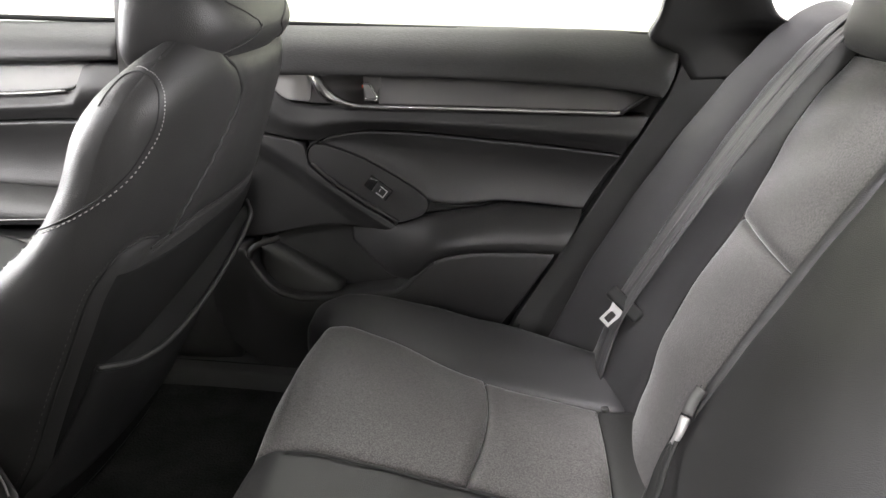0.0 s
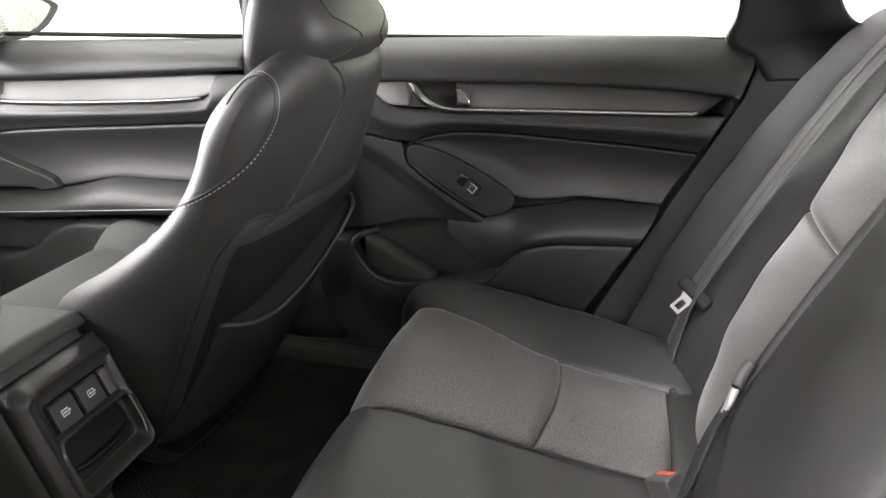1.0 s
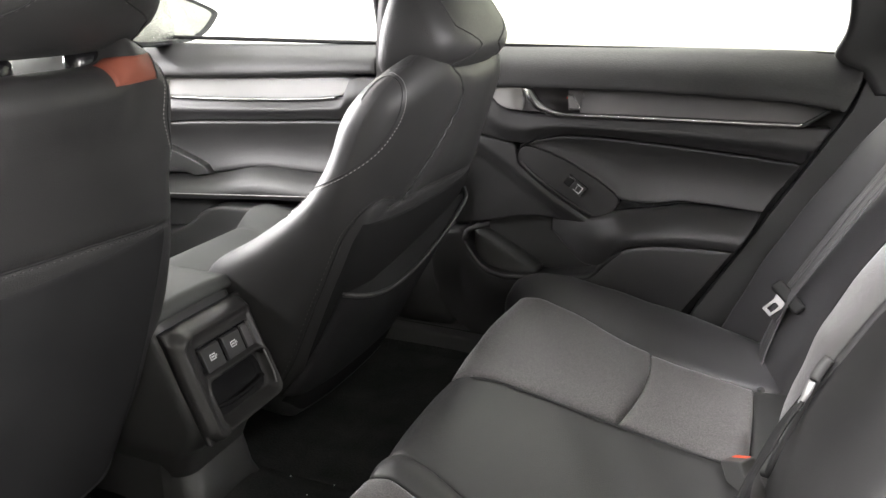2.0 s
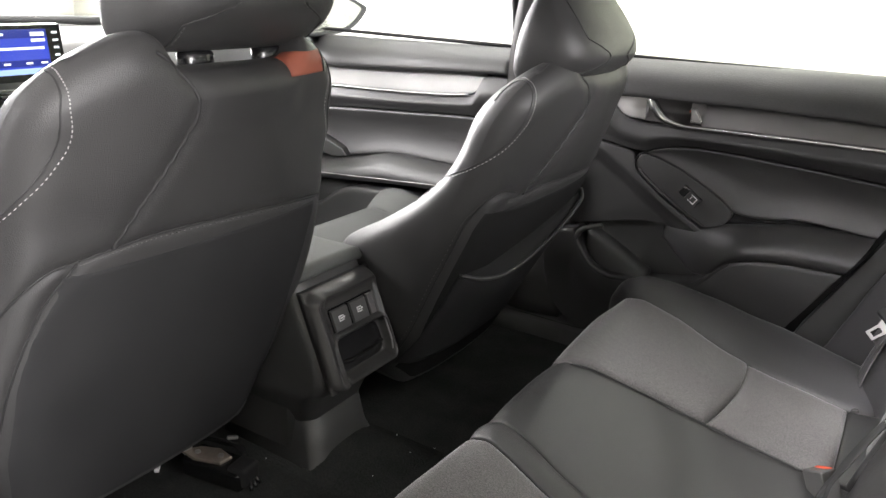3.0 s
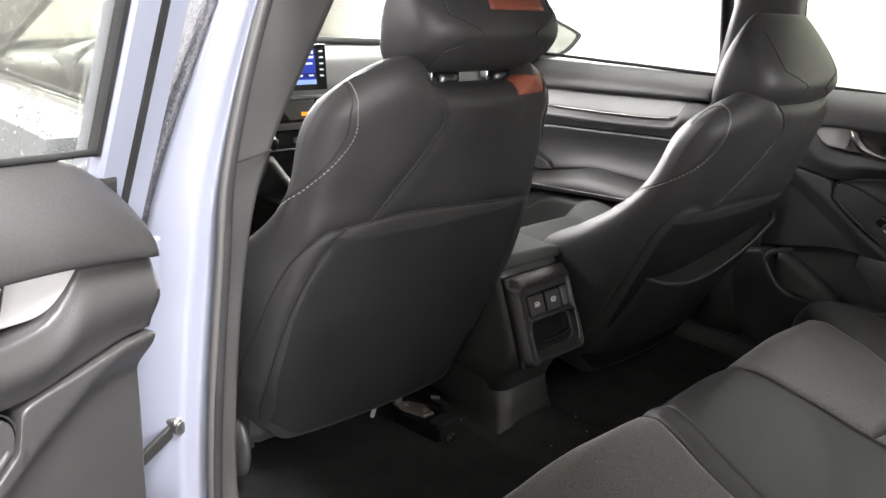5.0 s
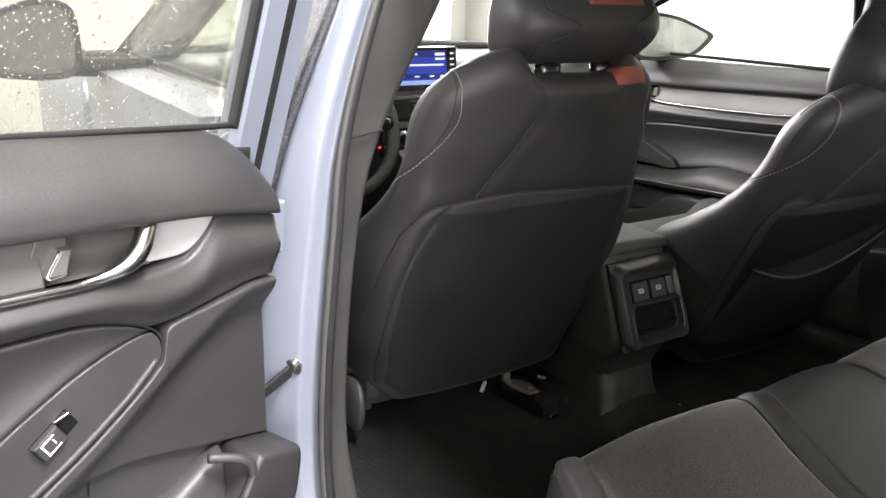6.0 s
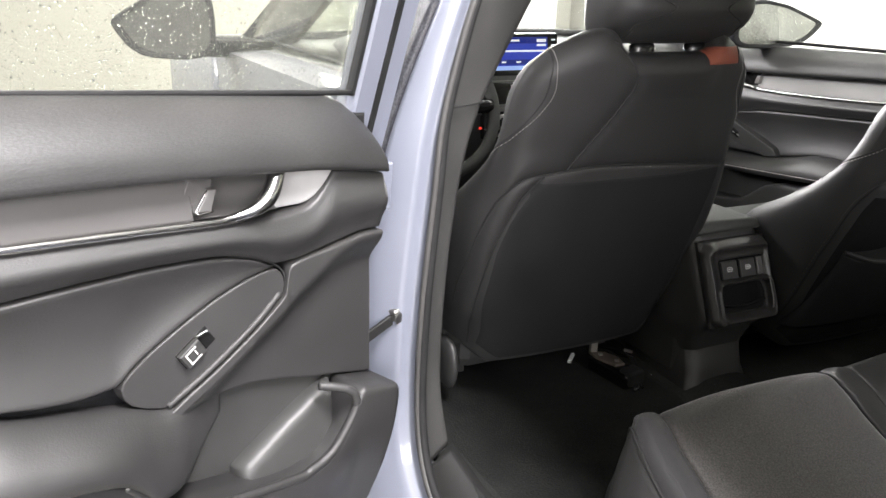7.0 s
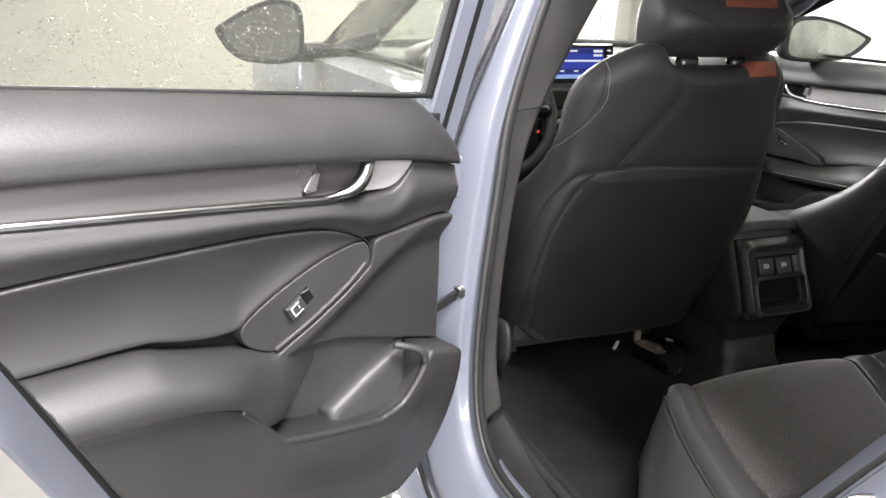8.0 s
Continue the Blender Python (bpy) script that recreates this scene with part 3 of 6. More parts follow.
def window_frame(door, put, ulo, uhi, vtop, v0, drops=0):
    """The upright and top bars of a door's window, its rubber runs and its glass, leaning inwards to the top."""
    lean = lambda v: -0.052 + 0.27 * (v - 0.96)

    def bar(name, mat, pts, wid, w0, w1, label=""):
        bm = bmesh.new()
        loops = []
        for i, (u, v) in enumerate(pts):
            a, b = pts[max(i - 1, 0)], pts[min(i + 1, len(pts) - 1)]
            t = Vector((b[0] - a[0], b[1] - a[1])).normalized()
            nu, nv = -t.y, t.x
            loops.append([put(u + nu * k * wid / 2, v + nv * k * wid / 2, lean(v) + w) for k, w in ((-1, w0), (-1, w1 - 0.004), (-0.8, w1), (0.8, w1), (1, w1 - 0.004), (1, w0))])
        part(name, rows_bm(loops, True, True), mat, door, label, smooth=False)

    def path(o, low=0.0):
        n = 12
        a = [(ulo - o, v0 - low + (vtop - 0.06 - v0 + low) * i / n) for i in range(n + 1)]
        c = [(ulo - o + (0.06 + o) * (1 - math.cos(k * math.pi / 12)), vtop - 0.06 + (0.06 + o) * math.sin(k * math.pi / 12)) for k in range(1, 7)]
        d = [(ulo + 0.06 + (uhi - 0.12 - ulo) * i / n, vtop + o) for i in range(1, n + 1)]
        e = [(uhi + o - (0.06 + o) * (1 - math.sin(k * math.pi / 12)), vtop - 0.06 + (0.06 + o) * math.cos(k * math.pi / 12)) for k in range(1, 7)]
        f = [(uhi + o + 0.02 * i / n, vtop - 0.06 - (vtop - 0.06 - v0) * i / n) for i in range(1, n + 1)]
        return a + c + d + e + f

    bar("window_run", RUBBER, path(0.002), 0.009, -0.006, 0.006, "black rubber window run")
    bar("window_frame", PAINT, path(0.027, 0.10), 0.040, -0.03, 0.010, "blue-grey painted window frame")
    bar("frame_seal", RUBBER, path(0.054, 0.13), 0.012, -0.045, 0.008, "black rubber seal")
    bar("outer_frame", PAINT, path(0.079, 0.16), 0.038, -0.07, 0.002, "blue-grey painted outer frame")
    P, Q = [], []
    for i in range(17):
        u = ulo - 0.002 + (uhi + 0.004 - ulo) * i / 16
        P.append([put(u, v, lean(v) - 0.004) for v in [v0 - 0.03 + (vtop + 0.002 - v0 + 0.03) * j / 10 for j in range(11)]])
        Q.append([put(u, v, lean(v) - 0.008) for v in [v0 - 0.03 + (vtop + 0.002 - v0 + 0.03) * j / 10 for j in range(11)]])
    g = part("window_glass", skirted(P, Q), GLASS_WET if drops > 1000 else GLASS_TINT, door, "wet tinted window glass" if drops else "tinted window glass")
    g.visible_shadow = False
    bar2 = [put(ulo + (uhi - ulo) * i / 20, v0 + (0.0045 if drops > 1000 else 0.002), lean(v0) + 0.004) for i in range(21)]
    tube("belt_seal", RUBBER, door, [bar2[0], bar2[10], bar2[20]], 0.004 if drops > 1000 else 0.0065, n=21, label="black rubber belt seal")
    if drops:
        verts, faces = [], []
        rng = random.Random(4)
        for k in range(drops):
            u, v = rng.uniform(ulo + 0.01, uhi - 0.05), v0 + 0.005 + (vtop - v0 - 0.02) * rng.random()**(1.2 if drops > 1000 else 9.0)
            rad = 0.0006 + 0.0010 * rng.random()**3
            st = 1 + rng.random() * 0.15
            b = len(verts)
            for ring, (rr, hh) in enumerate(((1, 0), (0.78, 0.09), (0.35, 0.14))):
                for j in range(7):
                    a = 2 * math.pi * j / 7
                    vv = v + st * rad * rr * math.sin(a)
                    verts.append(put(u + rad * rr * math.cos(a), vv, lean(vv) - 0.0085 - rad * hh))
            for ring in range(2):
                for j in range(7):
                    faces.append((b + ring * 7 + j, b + ring * 7 + (j + 1) % 7, b + ring * 7 + 7 + (j + 1) % 7, b + ring * 7 + 7 + j))
            faces.append(tuple(b + 14 + j for j in range(7)))
            faces.append(tuple(b + 6 - j for j in range(7)))
        me = bpy.data.meshes.new("raindrops")
        me.from_pydata(verts, [], faces)
        tagged(finish(new("raindrops", me), WATER, door, "beads of rain water on the glass", True), kind="stuff")


def rounded(pts, times=2):
    """A polygon with its corners cut round."""
    for k in range(times):
        out = []
        for i, p in enumerate(pts):
            q = pts[(i + 1) % len(pts)]
            w = min(0.25, 0.012 / max(math.dist(p, q), 1e-6))
            out += [(p[0] + (q[0] - p[0]) * w, p[1] + (q[1] - p[1]) * w), (q[0] + (p[0] - q[0]) * w, q[1] + (p[1] - q[1]) * w)]
        pts = out
    return pts


def rear_door(label, place, drops):
    door = thing("rear_door", label, "car door", "rear doors")

    def put(u, v, w):
        return place(min(max(u, REAR_L(v)), REAR_R(v)), v, w)

    rise = 0.006 if drops > 1000 else 0.0
    INS_HI = curve([(-0.305, 0.789), (-0.261, 0.788), (-0.231, 0.783), (-0.185, 0.774), (-0.141, 0.766), (-0.106, 0.765), (-0.077, 0.776), (-0.038, 0.786), (0.0, 0.790), (0.066, 0.791), (0.141, 0.788), (0.239, 0.782), (0.323, 0.777), (0.47, 0.764)])
    band("belt_pad", SOFT, door, -0.29, 0.54, [(-0.29, 0.874), (-0.14, 0.887), (0.09, 0.890), (0.40, 0.884), (0.51, 0.872)], [(-0.29, 0.93), (-0.275, 0.952), (-0.22, 0.970 + rise), (0.4, 0.976 + rise), (0.5, 0.974)],
         lambda u, s: 0.026 - 0.07 * s**2.2, put, base=-0.06, r=0.007, nu=50, nv=16, label="grained soft plastic belt pad")
    band("inlay", TRIM_GREY, door, 0.012, 0.49, [(0.0, 0.837), (0.2, 0.839), (0.44, 0.841), (0.485, 0.870)], [(0.0, 0.889), (0.09, 0.890), (0.40, 0.885), (0.51, 0.873)], lambda u, s: 0.004 - 0.014 * s, put, r=0.003, nu=40, nv=6, label="satin dark grey inlay")
    band("handle_recess", TRIM_GREY, door, -0.121, 0.013, [(-0.121, 0.833), (0.0, 0.833)], [(-0.121, 0.887), (0.013, 0.889)], lambda u, s: -0.012 - 0.022 * math.sin(math.pi * s), put, base=-0.05, r=0.003, nu=24, nv=8, label="dark recess round the handle")
    ln = [(-0.055, 0.838, 0.012), (-0.02, 0.8345, 0.011), (0.1, 0.8365, 0.0105), (0.2, 0.838, 0.0105), (0.35, 0.839, 0.009), (0.447, 0.840, 0.007)]
    tube("chrome_strip", CHROME, door, [put(*p) for p in ln], 0.0052, n=50, sides=8, label="bright chrome strip")
    tube("chrome_tip", PLASTIC, door, [put(0.447, 0.84, 0.006), put(0.49, 0.871, 0.002)], 0.004, n=6)
    lev = [(-0.112, 0.892, -0.002), (-0.100, 0.883, 0.008), (-0.086, 0.863, 0.016), (-0.068, 0.848, 0.017), (-0.042, 0.839, 0.013), (-0.01, 0.8345, 0.010)]
    tube("door_handle", CHROME, door, [put(*p) for p in lev], 0.0098, n=40, sides=14, label="satin chrome pull handle", taper=lambda t: 1.15 - 0.72 * smooth01((t - 0.45) / 0.5))
    band("handle_cup", CUP, door, -0.197, -0.118, [(-0.197, 0.880), (-0.182, 0.860), (-0.165, 0.843), (-0.15, 0.837), (-0.105, 0.832)], [(-0.197, 0.884), (-0.105, 0.888)], lambda u, s: 0.005 - 0.022 * smooth01((u + 0.197) / 0.09), put, r=0.003, nu=14, nv=6, label="brushed silver handle surround")
    prism("lock_plate", TRIM_GREY, door, [(-0.014, 0.842), (0.031, 0.842), (0.014, 0.890), (-0.016, 0.890)], -0.04, -0.004, put, r=0.002)
    lk = prism("lock_button", TRIM_ALU, door, [(-0.008, 0.848), (0.013, 0.848), (-0.002, 0.874), (-0.014, 0.874)], -0.004, 0.008, put, r=0.003, label="small grey lock button")
    if drops < 1000:
        prism("lock_mark", RED, lk, [(-0.0165, 0.866), (-0.0150, 0.866), (-0.0150, 0.871), (-0.0165, 0.871)], -0.004, 0.003, put, r=0.0003)
    tube("lock_edge", CHROME, lk, [put(-0.009, 0.848, 0.008), put(0.013, 0.848, 0.008), put(-0.002, 0.873, 0.006)], 0.0013, n=12)
    band("middle_moulding", VINYL, door, -0.315, 0.50, INS_HI, [(-0.29, 0.871), (-0.198, 0.882), (-0.182, 0.862), (-0.165, 0.843), (-0.15, 0.835), (-0.1, 0.829), (-0.02, 0.8295), (0.2, 0.833), (0.5, 0.836)],
         lambda u, s: 0.004 + 0.016 * smooth01(s / 0.55) - 0.010 * smooth01((s - 0.55) / 0.45), put, r=0.005, nu=60, nv=12)
    PANEL_TOP = curve([(-0.115, 0.764), (-0.106, 0.762), (-0.062, 0.752), (-0.015, 0.735), (0.029, 0.713), (0.062, 0.695), (0.094, 0.674), (0.112, 0.658), (0.152, 0.655), (0.194, 0.659), (0.242, 0.667), (0.376, 0.660), (0.47, 0.656)])
    band("insert", VINYL, door, -0.104, 0.47, PANEL_TOP, lambda u: INS_HI(u) - 0.002,
         lambda u, s: 0.003 + 0.006 * s**3 - 0.013 * math.sin(math.pi * s)**0.9 * smooth01((INS_HI(u) - PANEL_TOP(u)) / 0.11), put, r=0.005, nu=70, nv=20, label="padded vinyl door insert")
    # the crest that runs from the front edge down beside the switch panel
    CREST = curve([(-0.305, 0.781), (-0.261, 0.779), (-0.231, 0.772), (-0.208, 0.762), (-0.175, 0.742), (-0.143, 0.722), (-0.118, 0.702), (-0.082, 0.677), (-0.044, 0.651), (-0.007, 0.628), (0.029, 0.608), (0.1, 0.568)])
    FRONT_LO = curve([(-0.305, 0.549), (-0.26, 0.559), (-0.20, 0.571), (-0.13, 0.588), (-0.077, 0.596), (-0.047, 0.596), (-0.018, 0.592), (0.1, 0.55)])
    FRONT_HI = curve([(-0.305, 0.786), (-0.261, 0.785), (-0.231, 0.780), (-0.185, 0.771), (-0.141, 0.763), (-0.128, 0.757), (-0.120, 0.722), (-0.112, 0.714), (-0.082, 0.690), (-0.044, 0.664), (-0.007, 0.641), (0.029, 0.621), (0.05, 0.608), (0.1, 0.580)])

    def front_depth(u, s):
        v = FRONT_LO(u) + (FRONT_HI(u) - FRONT_LO(u)) * s
        c = CREST(u)
        return 0.011 - (0.10 * (v - c) if v > c else 0.030 * smooth01((c - v + 0.004) / 0.055))

    band("front_panel", VINYL, door, -0.325, 0.07, FRONT_LO, FRONT_HI, front_depth, put, r=0.0025, nu=110, nv=40, label="moulded front panel with a raised crest")
    sp = prism("switch_panel", SWITCH, door, rounded([(-0.105, 0.761), (-0.119, 0.749), (-0.122, 0.728), (-0.112, 0.716), (-0.082, 0.692), (-0.044, 0.666), (-0.007, 0.643), (0.029, 0.623), (0.048, 0.611), (0.092, 0.626), (0.106, 0.642), (0.109, 0.658), (0.093, 0.674), (0.062, 0.695), (0.029, 0.713), (-0.015, 0.735), (-0.062, 0.752)], 1), -0.02, 0.0035, put, r=0.002, label="dark plastic switch panel")
    tube("panel_edge", SWITCH, sp, [put(*p) for p in [(-0.114, 0.724, 0.002), (-0.079, 0.6955, 0.0045), (-0.040, 0.6695, 0.0055), (-0.003, 0.6465, 0.0055), (0.033, 0.6265, 0.005), (0.051, 0.6155, 0.003)]], 0.0042, n=40, sides=12, label="raised lower edge of the switch panel")
    tube("panel_joint", SEAM, sp, [put(u, v, 0.001) for u, v in [(-0.036, 0.7875), (-0.074, 0.7775), (-0.106, 0.764), (-0.121, 0.749), (-0.1235, 0.728), (-0.112, 0.7155), (-0.082, 0.6915), (-0.044, 0.6655), (-0.007, 0.6425), (0.029, 0.6225)]], 0.0013, n=80, sides=6)
    d = Vector((0.81, -0.587))
    e = Vector((0.587, 0.81))

    def on_panel(a, b):
        return (0.017 + d.x * a + e.x * b, 0.678 + d.y * a + e.y * b)

    prism("switch_well", GLOSSY, sp, [on_panel(-0.03, -0.013), on_panel(0.02, -0.013), on_panel(0.02, 0.013), on_panel(-0.03, 0.013)], -0.002, 0.0040, put, r=0.0006)
    sw = prism("window_switch", PLASTIC, sp, [on_panel(-0.012, -0.0115), on_panel(0.019, -0.0115), on_panel(0.019, 0.0115), on_panel(-0.012, 0.0115)], 0.0, 0.0115, put, r=0.003, label="rocker window switch with white marks")
    for k, (a0, a1, b0, b1) in enumerate(((-0.004, 0.013, -0.0085, -0.0065), (-0.004, 0.013, 0.0065, 0.0085), (0.011, 0.013, -0.0065, 0.0065), (-0.001, 0.0005, -0.003, 0.004))):
        prism("mark", WHITE, sw, [on_panel(a0, b0), on_panel(a1, b0), on_panel(a1, b1), on_panel(a0, b1)], 0.0110, 0.0120, put, r=0.0002)
    prism("mark", CHROME, sp, [on_panel(-0.029, 0.004), on_panel(-0.013, 0.010), on_panel(-0.013, 0.013), on_panel(-0.029, 0.008)], 0.001, 0.007, put, r=0.0005)
    ARM_LO = curve([(-0.045, 0.562), (0.0, 0.528), (0.05, 0.506), (0.083, 0.510), (0.108, 0.538), (0.131, 0.560), (0.158, 0.571), (0.208, 0.580), (0.343, 0.586), (0.46, 0.588)])
    ARM_HI = curve([(-0.045, 0.611), (0.055, 0.614), (0.1, 0.628), (0.205, 0.649), (0.26, 0.661), (0.46, 0.655)])
    arm = lambda u, s: -0.024 + 0.030 * smooth01((u + 0.05) / 0.10) + 0.072 * smooth01((u + 0.03) / 0.20) * (1 - 0.85 * s**2.2 - 0.25 * (1 - s)**3)
    band("armrest", VINYL, door, -0.045, 0.46, ARM_LO, ARM_HI, arm, put, r=0.012, nu=70, nv=20, label="padded door armrest")
    # the well's shade is put into a near-black back plate
    band("finger_well", GLOSSY, door, 0.085, 0.262, [(0.085, 0.615), (0.262, 0.645)], [(0.085, 0.640), (0.12, 0.662), (0.262, 0.672)], -0.016, put, base=-0.03, r=0.002, nu=20, nv=6, label="finger well with its shade as a dark back")
    band("pocket_back", PLASTIC, door, -0.27, 0.15, [(-0.27, 0.42), (0.15, 0.42)], [(-0.27, 0.562), (-0.2, 0.574), (-0.13, 0.590), (-0.077, 0.598), (-0.017, 0.60), (0.15, 0.60)], -0.03, put, base=-0.06, r=0.004, nu=20, nv=8, label="dark map pocket")
    band("speaker_bulge", PLASTIC, door, -0.225, -0.06, [(-0.225, 0.44), (-0.06, 0.44)], [(-0.225, 0.562), (-0.20, 0.553), (-0.138, 0.523), (-0.09, 0.496), (-0.06, 0.478)], lambda u, s: 0.016 - 0.018 * s, put, base=-0.05, r=0.016, nu=28, nv=16)
    RIM = curve([(-0.305, 0.547), (-0.262, 0.556), (-0.243, 0.559), (-0.236, 0.545), (-0.226, 0.522), (-0.205, 0.492), (-0.18, 0.473), (-0.16, 0.467), (-0.12, 0.463), (0.03, 0.482), (0.065, 0.494), (0.095, 0.526), (0.125, 0.556), (0.16, 0.570), (0.21, 0.579), (0.343, 0.585), (0.46, 0.587)])
    band("lower_panel", VINYL, door, -0.325, 0.46, [(-0.325, 0.285), (0.46, 0.285)], RIM, lambda u, s: 0.018 + 0.024 * smooth01(s * 1.3) - 0.008 * math.sin(math.pi * min(s * 1.1, 1))**2, put, base=-0.05, r=0.008, nu=110, nv=18, label="moulded lower door panel")
    rim_line = [(-0.182, 0.572, 0.010), (-0.204, 0.568, 0.024), (-0.221, 0.561, 0.033), (-0.231, 0.548, 0.036), (-0.231, 0.527, 0.036), (-0.204, 0.489, 0.036), (-0.18, 0.471, 0.037), (-0.15, 0.462, 0.037), (-0.12, 0.460, 0.037), (0.03, 0.479, 0.037), (0.065, 0.492, 0.037), (0.095, 0.525, 0.037), (0.125, 0.555, 0.037)]
    tube("pocket_rim", VINYL, door, [put(*p) for p in rim_line], 0.0068, n=90, label="rounded pocket rim")
    # shell behind the trim, with its gasket
    shell = [(-0.325, 0.33), (-0.30, 0.27), (-0.24, 0.235), (0.17, 0.235), (0.22, 0.27), (0.335, 0.44), (0.53, 0.765), (0.59, 0.87), (0.61, 0.955), (-0.325, 0.955)]
    prism("door_shell", PAINT, door, shell, -0.17, -0.056, place, r=0.008, label="blue-grey painted door shell")
    gasket = [(-0.305, 0.33), (-0.28, 0.285), (-0.22, 0.258), (0.155, 0.268), (0.178, 0.284), (0.27, 0.43), (0.463, 0.77), (0.522, 0.87), (0.55, 0.95), (-0.300, 0.95)]
    if drops < 1000:
        gasket = [(-0.305, 0.33), (-0.28, 0.285), (-0.22, 0.252), (0.165, 0.258), (0.20, 0.28), (0.30, 0.43), (0.50, 0.77), (0.555, 0.87), (0.565, 0.95), (-0.300, 0.95)]
    prism("door_gasket", RUBBER, door, gasket, -0.06, -0.04, place, r=0.006, label="black rubber door gasket")
    window_frame(door, place, -0.272, 0.49, 1.30, 0.974 if drops > 1000 else 0.966, drops)
    return door


far_place = right_side(-0.163, 0.738)
rear_door("black trimmed rear door, closed, with chrome strip and wet window", far_place, 160)
nd = rear_door("rear door standing open, black vinyl trim, chrome handle, rain on glass", near_open, 5200)
for v0, v1 in ((0.80, 0.875), (0.40, 0.46)):
    prism("hinge", PAINT, nd, [(-0.355, v0), (-0.305, v0), (-0.305, v1), (-0.355, v1)], -0.085, -0.03, near_open, r=0.006, label="painted door hinge")
strap_end = near_open(-0.28, 0.560, -0.06)
STRAP = Vector((-0.492, -0.806, 0.594))
sd = (strap_end - STRAP).normalized()
sx = sd.cross(Vector((0, 0, 1))).normalized()
sz = sx.cross(sd)
CM = Matrix(((sd.x, sx.x, sz.x, STRAP.x), (sd.y, sx.y, sz.y, STRAP.y), (sd.z, sx.z, sz.z, STRAP.z), (0, 0, 0, 1)))
box("check_strap", SILL, nd, (0.016, -0.0035, -0.009), ((strap_end - STRAP).length, 0.0035, 0.009), 0.002, "dark door check strap", m=CM)
chk = box("check_bracket", STEEL, nd, (-0.010, -0.012, -0.018), (0.030, 0.012, 0.018), 0.005, "steel check strap bracket", m=CM, segs=3)
for a in (0.004, 0.024):
    disc("bolt", STEEL, chk, CM @ Vector((a, 0.013 if sx.x > 0 else -0.013, 0.004)), sx if sx.x > 0 else -sx, 0.009, 0.008)
tube("roller", CHROME, chk, [CM @ Vector((-0.010, -0.015, 0)), CM @ Vector((-0.010, 0.015, 0))], 0.010, n=4, sides=14, label="bright roller pin")


def front_door(label, place, mirrored):
    door = thing("front_door", label, "car door", "front doors")
    put = place
    INS = curve([(-1.45, 0.70), (-1.33, 0.738), (-1.2, 0.757), (-0.93, 0.775), (-0.72, 0.788), (-0.60, 0.79)])
    CH = curve([(-1.26, 0.823), (-1.2, 0.820), (-0.93, 0.828), (-0.733, 0.843), (-0.69, 0.874)])
    band("belt_pad", SOFT, door, -1.60, -0.625, [(-1.6, 0.86), (-1.2, 0.872), (-0.63, 0.902)], [(-1.6, 0.945), (-1.28, 0.95), (-0.64, 0.963)], lambda u, s: 0.026 - 0.06 * s**2.2, put, base=-0.06, r=0.008, nu=40, nv=14, label="grained soft plastic belt pad")
    band("inlay", TRIM_ALU, door, -1.255, -0.69, CH, [(-1.26, 0.872), (-0.69, 0.899)], lambda u, s: 0.004 - 0.012 * s, put, r=0.003, nu=40, nv=6, label="satin silver inlay")
    tube("chrome_strip", CHROME, door, [put(u, CH(u) - 0.001, 0.011) for u in (-1.29, -1.2, -1.05, -0.93, -0.8, -0.735)], 0.0042, n=40, label="bright chrome strip")
    band("handle_recess", GLOSSY, door, -1.42, -1.255, [(-1.42, 0.84), (-1.36, 0.822), (-1.25, 0.820)], [(-1.42, 0.866), (-1.255, 0.872)], -0.02, put, base=-0.05, r=0.003, nu=16, nv=6)
    tube("door_handle", CHROME, door, [put(*p) for p in [(-1.35, 0.868, 0.0), (-1.33, 0.845, 0.012), (-1.30, 0.828, 0.014), (-1.25, 0.822, 0.011)]], 0.008, n=24, sides=10, label="satin chrome pull handle")
    prism("lock_button", STEEL, door, [(-1.265, 0.835), (-1.245, 0.835), (-1.242, 0.86), (-1.258, 0.86)], -0.03, 0.008, put, r=0.003)
    band("middle_moulding", VINYL, door, -1.5, -0.62, INS, lambda u: min(CH(u) - 0.004, 0.9) if u < -0.70 else CH(u) + 0.02, lambda u, s: 0.004 + 0.018 * smooth01(s / 0.55) - 0.012 * smooth01((s - 0.55) / 0.45), put, r=0.005, nu=40, nv=12)
    band("insert", VINYL, door, -1.5, -0.62, [(-1.5, 0.60), (-1.15, 0.62), (-0.95, 0.65), (-0.8, 0.648), (-0.62, 0.645)], lambda u: INS(u) - 0.002, lambda u, s: 0.004 + 0.014 * s**3 - 0.016 * math.sin(math.pi * s)**0.8, put, r=0.010, nu=40, nv=16, label="padded vinyl door insert")
    band("armrest", SOFT, door, -1.42, -0.66, [(-1.42, 0.545), (-1.26, 0.550), (-0.86, 0.582), (-0.66, 0.59)], [(-1.42, 0.60), (-1.257, 0.605), (-1.1, 0.625), (-0.95, 0.655), (-0.808, 0.650), (-0.66, 0.65)], lambda u, s: 0.006 + 0.06 * smooth01((u + 1.42) / 0.15) * (1 - 0.85 * s**2.2 - 0.25 * (1 - s)**3), put, r=0.012, nu=40, nv=16, label="padded door armrest")
    tube("armrest_seam", THREAD, door, [put(u, 0.567 + 0.075 * (u + 1.3), 0.066) for u in (-1.28, -1.15, -1.0, -0.85, -0.72)], 0.0012, n=30, sides=5)
    sp = prism("switch_panel", PLASTIC, door, [(-1.42, 0.70), (-1.40, 0.66), (-1.17, 0.615), (-1.12, 0.625), (-1.14, 0.645), (-1.33, 0.712)], -0.01, 0.02, put, r=0.004)
